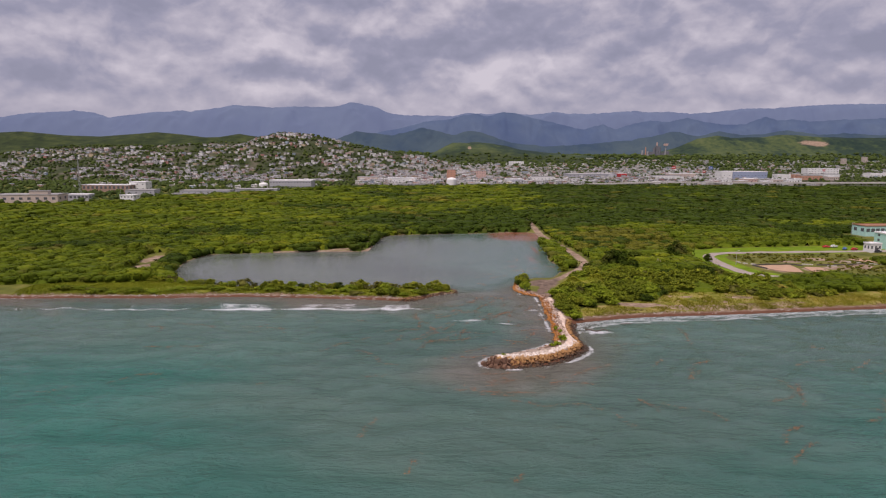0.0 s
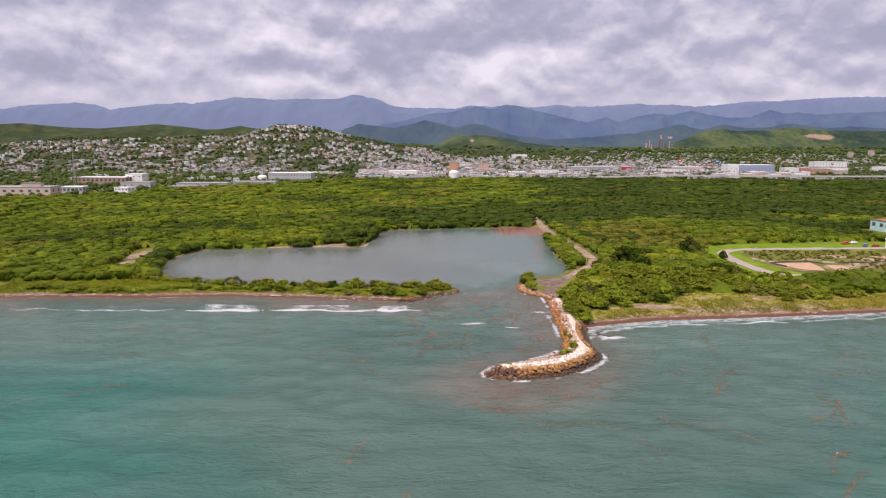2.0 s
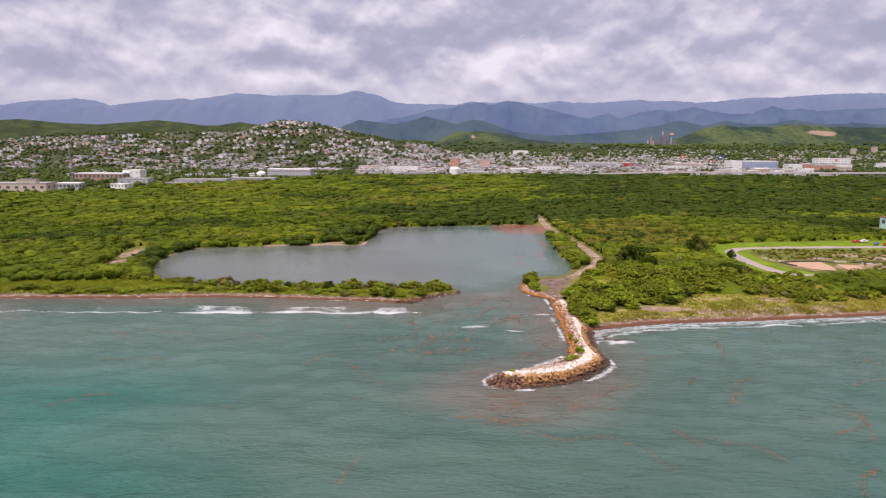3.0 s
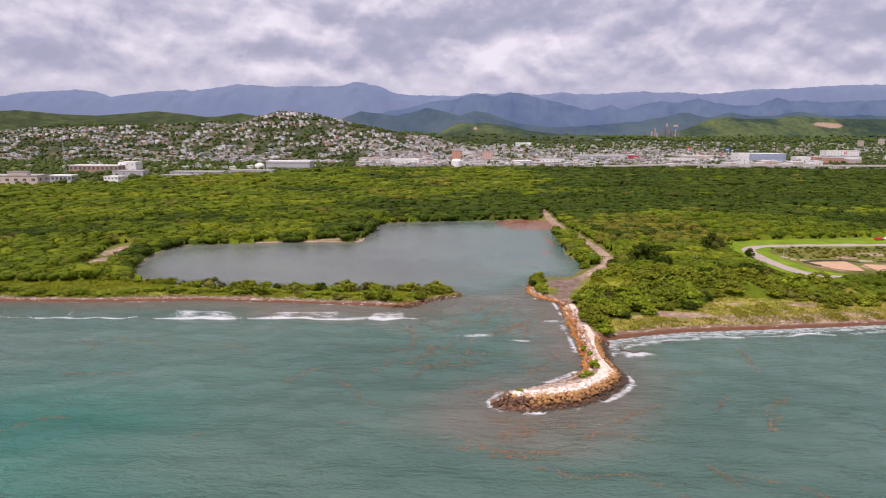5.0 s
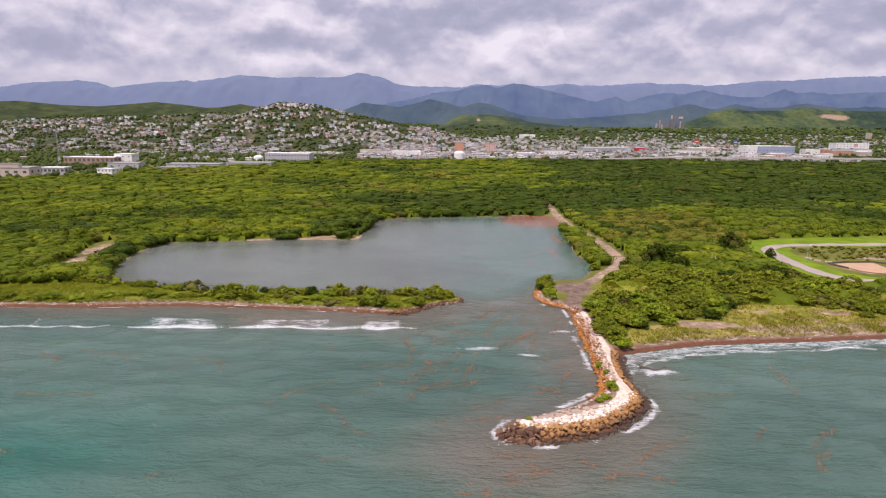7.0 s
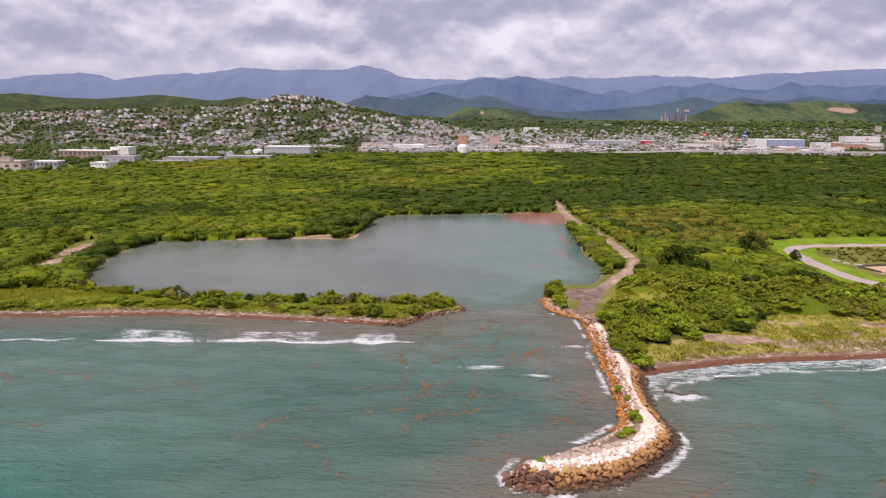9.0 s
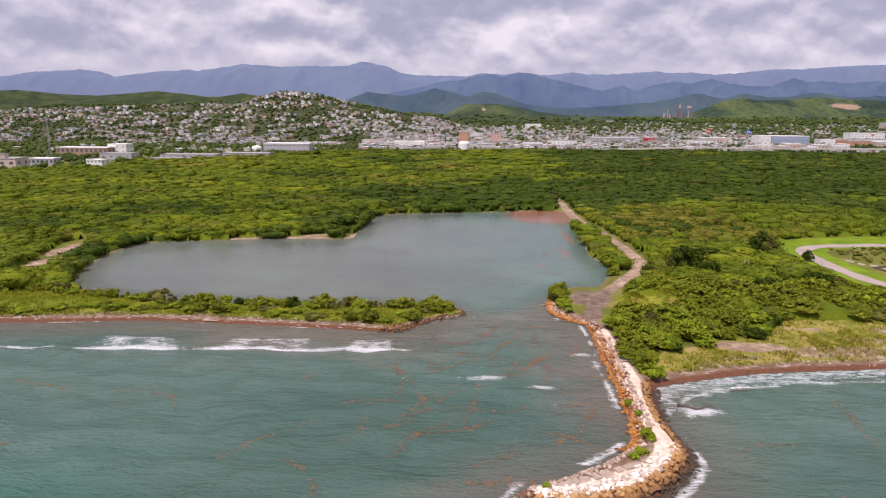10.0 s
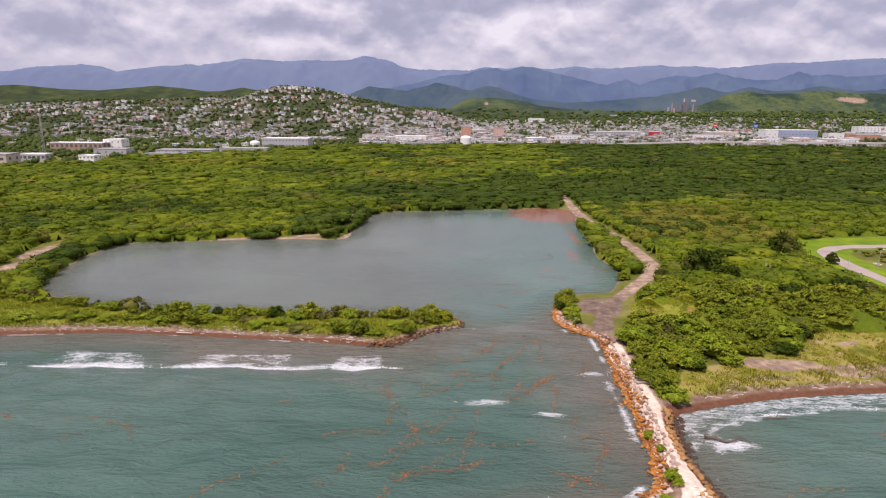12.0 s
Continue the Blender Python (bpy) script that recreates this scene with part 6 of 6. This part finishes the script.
building("pinkish apartment block above the low roofs", 70, 1164, 18, 12, 16, "pink_wall", "roof_grey", 5, 4, 0.0, win=(1.2, 1.0))
building("long grey shed at the forest edge", -46, 985, 54, 14, 3.2, "grey_wall", "roof_grey", 1, 10, 0.0)
building("long blue-grey shed at the forest edge", 62, 994, 46, 14, 3.2, "blue_wall", "roof_grey", 1, 10, 0.0)
building("wide grey warehouse with a grey roof", 298, 1280, 96, 60, 6, "grey_wall", "roof_grey", 1, 12, 0.0)
building("red shop front beside the warehouse", 358, 1262, 18, 20, 8, "red_wall", "roof_white", 1, 4, 0.0)
building("large blue-grey store with a white end", 592, 1225, 66, 34, 14, "blue_wall", "roof_white", 1, 10, 0.0)
building("white end block of the large store", 548, 1225, 20, 32, 14, "white_wall", "roof_white", 1, 2, 0.0)
for k, (a, b, w, h, wall) in enumerate([(470, 1092, 22, 4.6, "pink_wall"), (495, 1104, 20, 6.0, "white_wall"), (517, 1088, 18, 4.4, "beige_wall"), (540, 1108, 24, 6.5, "pink_wall"), (560, 1086, 16, 4.2, "white_wall"),
                                        (583, 1102, 22, 6.2, "beige_wall"), (605, 1094, 18, 5.0, "white_wall"), (628, 1116, 14, 7.0, "white_wall")]):
    building("low pale shop in the row below the store", a, b, w, 16, h, wall, "roof_white", 1, 4, random.uniform(-0.06, 0.06), side=False)
building("white hall beside the large store", 656, 1215, 26, 20, 9, "white_wall", "roof_white", 1, 2, 0.0)
building("orange-fronted shop beside the white hall", 682, 1215, 14, 16, 10, "orange_wall", "roof_white", 1, 2, 0.0)
building("tall pale apartment block among trees", 1337, 2100, 13, 12, 20, "beige_wall", "roof_grey", 6, 4, 0.0)
building("tall pale apartment block on the rise", 1540, 2300, 15, 14, 22, "beige_wall", "roof_grey", 7, 4, 0.0)
building("white office block with a flat roof", 853, 1420, 70, 26, 13, "white_wall", "roof_white", 3, 10, 0.0)
building("wide white hall far out on the plain", 224, 1930, 44, 30, 11, "white_wall", "roof_white", 1, 6, 0.0)
building("pale teal water tank building on the hilltop", -381, 1500, 26, 16, 8, "teal_wall", "roof_white", 1, 4, 0.0)
for k, (a, b, w, h, wall) in enumerate([(180, 1130, 40, 8, "white_wall"), (-70, 1060, 46, 8, "white_wall"), (-130, 1090, 36, 7, "beige_wall"), (120, 1060, 30, 7, "grey_wall"), (420, 1180, 44, 8, "white_wall"),
                                        (470, 1240, 50, 9, "beige_wall"), (700, 1200, 40, 8, "orange_wall"), (735, 1190, 22, 7, "beige_wall"), (760, 1260, 60, 8, "white_wall"), (900, 1300, 44, 8, "white_wall"), (1000, 1380, 50, 8, "white_wall")]):
    building("low commercial building with a flat roof in the town", a, b, w, 22, h, wall, "roof_white" if k % 2 else "roof_grey", 1, 6, 0.0, side=False)

# white domed tanks
for a, b, r, h in ((13.5, 1018, 8, 8.5), (-259, 900, 6.5, 6)):
    t = tagged(new("storage_tank"), "white round storage tank with a domed top", "tank", "storage tanks")
    bm = bmesh.new()
    rod(bm, (0, 0, -1), (0, 0, h), r, r, 24)
    part("shell", bm, MAT["white_wall"], t)
    bm = bmesh.new()
    bmesh.ops.create_uvsphere(bm, u_segments=24, v_segments=10, radius=r, matrix=Matrix.Translation((0, 0, h)) @ Matrix.Diagonal((1, 1, 0.45, 1)))
    bmesh.ops.delete(bm, geom=[v_ for v_ in bm.verts if v_.co.z < h - 0.01], context="VERTS")
    part("dome", bm, MAT["white_wall"], t)
    t.location = (a, b, zg(a, b))

# lattice mast
mast = tagged(new("radio_mast"), "tall grey lattice radio mast above the trees", "mast")
for k in range(3):
    a = k * 2.094
    bm = bmesh.new()
    rod(bm, (1.6 * math.cos(a), 1.6 * math.sin(a), -1), (0.35 * math.cos(a), 0.35 * math.sin(a), 46), 0.17, 0.12, 6)
    part("leg", bm, MAT["steel"], mast)
for q in range(11):
    r0, r1, z0, z1 = 1.6 - 1.25 * q / 11, 1.6 - 1.25 * (q + 1) / 11, 46 * q / 11, 46 * (q + 1) / 11
    for k in range(3):
        a, b = k * 2.094, (k + 1) * 2.094
        bm = bmesh.new()
        rod(bm, (r0 * math.cos(a), r0 * math.sin(a), z0), (r1 * math.cos(b), r1 * math.sin(b), z1), 0.07, 0.07, 4)
        part("brace", bm, MAT["steel"], mast)
mast.location = (-440, 756, zg(-440, 756))

# two dark cypresses
for a, b in ((-323, 822), (-317.5, 822)):
    t = tagged(new("cypress_tree"), "narrow dark cypress tree beside the warehouses", "tree", "cypresses")
    bm = bmesh.new()
    rod(bm, (0, 0, -0.3), (0, 0, 4), 0.3, 0.2, 6)
    part("trunk", bm, MAT["bark"], t)
    v, f = crown_arrays(int(-a), 24, 220, 0.3, 0.1)
    v = v * (1.9, 1.9, 7.5) + (0, 0, 1.2)
    v[:, :2] *= (1.15 - 0.75 * np.clip(v[:, 2:3] / 15, 0, 1))
    c = new("crown", raw_mesh("crown", v, f, [MAT["town_tree"]]))
    c.parent = t
    t.location = (a, b, zg(a, b))

# signs on tall poles
for a, b, h, w, mat, word in ((392, 1068, 26, 6.5, "red_wall", "red"), (484, 1136, 23, 7, "blue_sign", "blue"), (470, 1130, 17, 5, "red_wall", "red"), (716, 1180, 18, 5, "red_wall", "red")):
    if mat not in MAT:
        MAT[mat] = worn("blue_sign_panel", (0.06, 0.12, 0.42), 0.5, amount=0.1)
    t = tagged(new("pole_sign"), f"plain {word} sign panel on a tall pole", "sign", "pole signs")
    bm = bmesh.new()
    rod(bm, (0, 0, -0.5), (0, 0, h), 0.35, 0.28, 8)
    part("pole", bm, MAT["steel"], t)
    bm = bmesh.new()
    block(bm, 0, -0.2, h - 1, w, 0.6, w * 0.75, 0.05)
    part("panel", bm, MAT[mat], t)
    bm = bmesh.new()
    block(bm, 0, -0.53, h + 0.6, w * 0.7, 0.06, w * 0.2, 0.02)
    part("mark", bm, MAT["white_wall"], t)
    t.location = (a, b, zg(a, b))

# ---- viaduct ----
viaduct = tagged(new("viaduct"), "long pale concrete road viaduct on piers", "viaduct", kind="structure")
VX = np.array([120, 160, 190, 231, 279, 323, 370, 420, 500, 600, 700, 820, 1000], float)
VZ = np.array([1.2, 1.6, 2.8, 4.6, 6.4, 8.1, 8.6, 8.4, 8.2, 8.4, 8.7, 9.0, 9.0])
VY = 1000 + 0.00006 * (VX - 420) ** 2
for k in range(len(VX) - 1):
    a, b = Vector((VX[k], VY[k], VZ[k])), Vector((VX[k + 1], VY[k + 1], VZ[k + 1]))
    d = b - a
    bm = bmesh.new()
    block(bm, 0, 0, -1.1, d.length + 0.1, 11, 1.0)
    turn_m = Matrix.Translation((a + b) / 2) @ Matrix.Rotation(math.atan2(d.y, d.x), 4, "Z") @ Matrix.Rotation(-math.atan2(d.z, math.hypot(d.x, d.y)), 4, "Y")
    deck = part("deck", bm, MAT["kerb"], viaduct)
    deck.matrix_basis = turn_m
    for s in (-1, 1):
        bm = bmesh.new()
        block(bm, 0, s * 5.4, -0.1, d.length + 0.1, 0.25, 0.9)
        part("parapet", bm, MAT["kerb"], deck)
for px_ in range(300, 1000, 34):
    pz = float(np.interp(px_, VX, VZ))
    py = 1000 + 0.00006 * (px_ - 420) ** 2
    bm = bmesh.new()
    rod(bm, (px_, py, zg(px_, py) - 1), (px_, py, pz - 1.6), 0.9, 0.9, 10)
    block(bm, px_, py, pz - 1.9, 1.8, 9, 0.8)
    part("pier", bm, MAT["kerb"], viaduct)
for k in range(15):
    lamp_post(215 + 36 * k + random.uniform(-6, 6), 986 + random.uniform(-4, 4), random.uniform(11.5, 14), 1.8)
for k in range(7):
    lamp_post(-450 + 34 * k, 690 + 24 * k, 10.5, 1.8)

# ---- cement works far out on the plain ----
MAT["works_grey"] = worn("dusty_grey_cladding", (0.17, 0.17, 0.185), 0.9, amount=0.3, scale=0.1)
MAT["works_pale"] = worn("dusty_pale_concrete", (0.36, 0.35, 0.35), 0.9, amount=0.25, scale=0.1)
works = tagged(new("cement_works"), "cement works with chimneys and silos far across the plain", "factory")
for a, b, w, d, h in ((0, 0, 22, 18, 24), (-26, 0, 20, 16, 18), (40, 4, 26, 16, 20), (84, 4, 90, 30, 11), (22, -4, 12, 12, 50), (60, 0, 18, 14, 26)):
    bm = bmesh.new()
    block(bm, a, b, -2, w, d, h + 2, 0.3)
    part("hall", bm, MAT["works_grey"], works)
for a, r, h, mat in ((-34, 4, 30, "works_pale"), (-22, 2.4, 44, "orange_wall"), (-14, 3.5, 26, "works_pale"), (10, 5, 42, "works_grey"), (31, 5, 46, "works_grey"), (53, 2.6, 54, "works_pale")):
    bm = bmesh.new()
    rod(bm, (a, -10, -2), (a, -10, h), r, r * 0.85, 14)
    part("chimney", bm, MAT[mat], works)
bm = bmesh.new()
block(bm, 22, -4, 50, 4, 4, 14, 0.2)
block(bm, 53, -10, 50, 14, 10, 9, 0.2)
part("conveyor_head", bm, MAT["pink_wall"], works)
works.location = (1085, 3300, zg(1085, 3300) - 4)
works.scale = (1.38, 1.38, 1.2)

# ---- the nearer houses of the town, one by one ----
def each_material(name, stops):
    m = Mat(name, 0.85, 0.0, 0.2)
    m.colour(m.mix(m.math("MULTIPLY", m.noise(0.4, 4), 0.35), m.ramp(m.each(), *stops, hard=True), (0.22, 0.20, 0.18)))
    return m.m


MAT["near_wall"] = each_material("painted_town_house", [(0.0, (0.72, 0.70, 0.66)), (0.3, (0.62, 0.58, 0.50)), (0.42, (0.60, 0.40, 0.32)), (0.52, (0.46, 0.46, 0.47)), (0.64, (0.76, 0.74, 0.72)), (0.84, (0.40, 0.48, 0.54)), (0.92, (0.66, 0.56, 0.36))])
MAT["near_roof"] = each_material("town_house_roof", [(0.0, (0.66, 0.65, 0.64)), (0.35, (0.46, 0.45, 0.44)), (0.58, (0.30, 0.28, 0.27)), (0.74, (0.78, 0.77, 0.75)), (0.92, (0.42, 0.22, 0.16))])


def house_proto(w, d, h, tank):
    top = tagged(new("house"), "small flat-roofed concrete house in the crowded town", "house", "houses at the foot of the hill")
    bm = bmesh.new()
    block(bm, 0, 0, -1.5, w, d, h + 1.5)
    walls = part("wall", bm, MAT["near_wall"], top)
    bm = bmesh.new()
    block(bm, 0, 0, h + 0.01, w + 0.8, d + 0.8, 0.3, 0.05)
    part("roof", bm, MAT["near_roof"], top)
    for s in (-0.28, 0.28):
        for q in range(int(h // 2.6)):
            bm = bmesh.new()
            block(bm, s * w, -d / 2 - 0.02, 0.9 + 2.6 * q, 1.4, 0.08, 1.1)
            part("window", bm, MAT["window"], walls)
    bm = bmesh.new()
    block(bm, 0, -d / 2 - 0.02, 0, 1.0, 0.08, 2.1)
    part("door", bm, MAT["door"], walls)
    if tank:
        bm = bmesh.new()
        rod(bm, (w * 0.25, d * 0.2, h + 0.3), (w * 0.25, d * 0.2, h + 1.9), 0.8, 0.8, 10)
        part("water_tank", bm, MAT["near_wall"], top)
    return top


houses = [house_proto(6.5, 6, 2.8, False), house_proto(8, 6.5, 3.0, True), house_proto(7, 6.5, 5.4, False), house_proto(9, 7, 2.9, False), house_proto(7.5, 7, 5.4, True)]
first = set()
for i in near:
    k = random.randrange(5)
    m_ = Matrix.Translation((hx[i], hy[i], hz[i])) @ Matrix.Rotation(turn[i], 4, "Z")
    if k not in first:
        first.add(k)
        houses[k].matrix_basis = m_
    else:
        copy_thing(houses[k], m_)
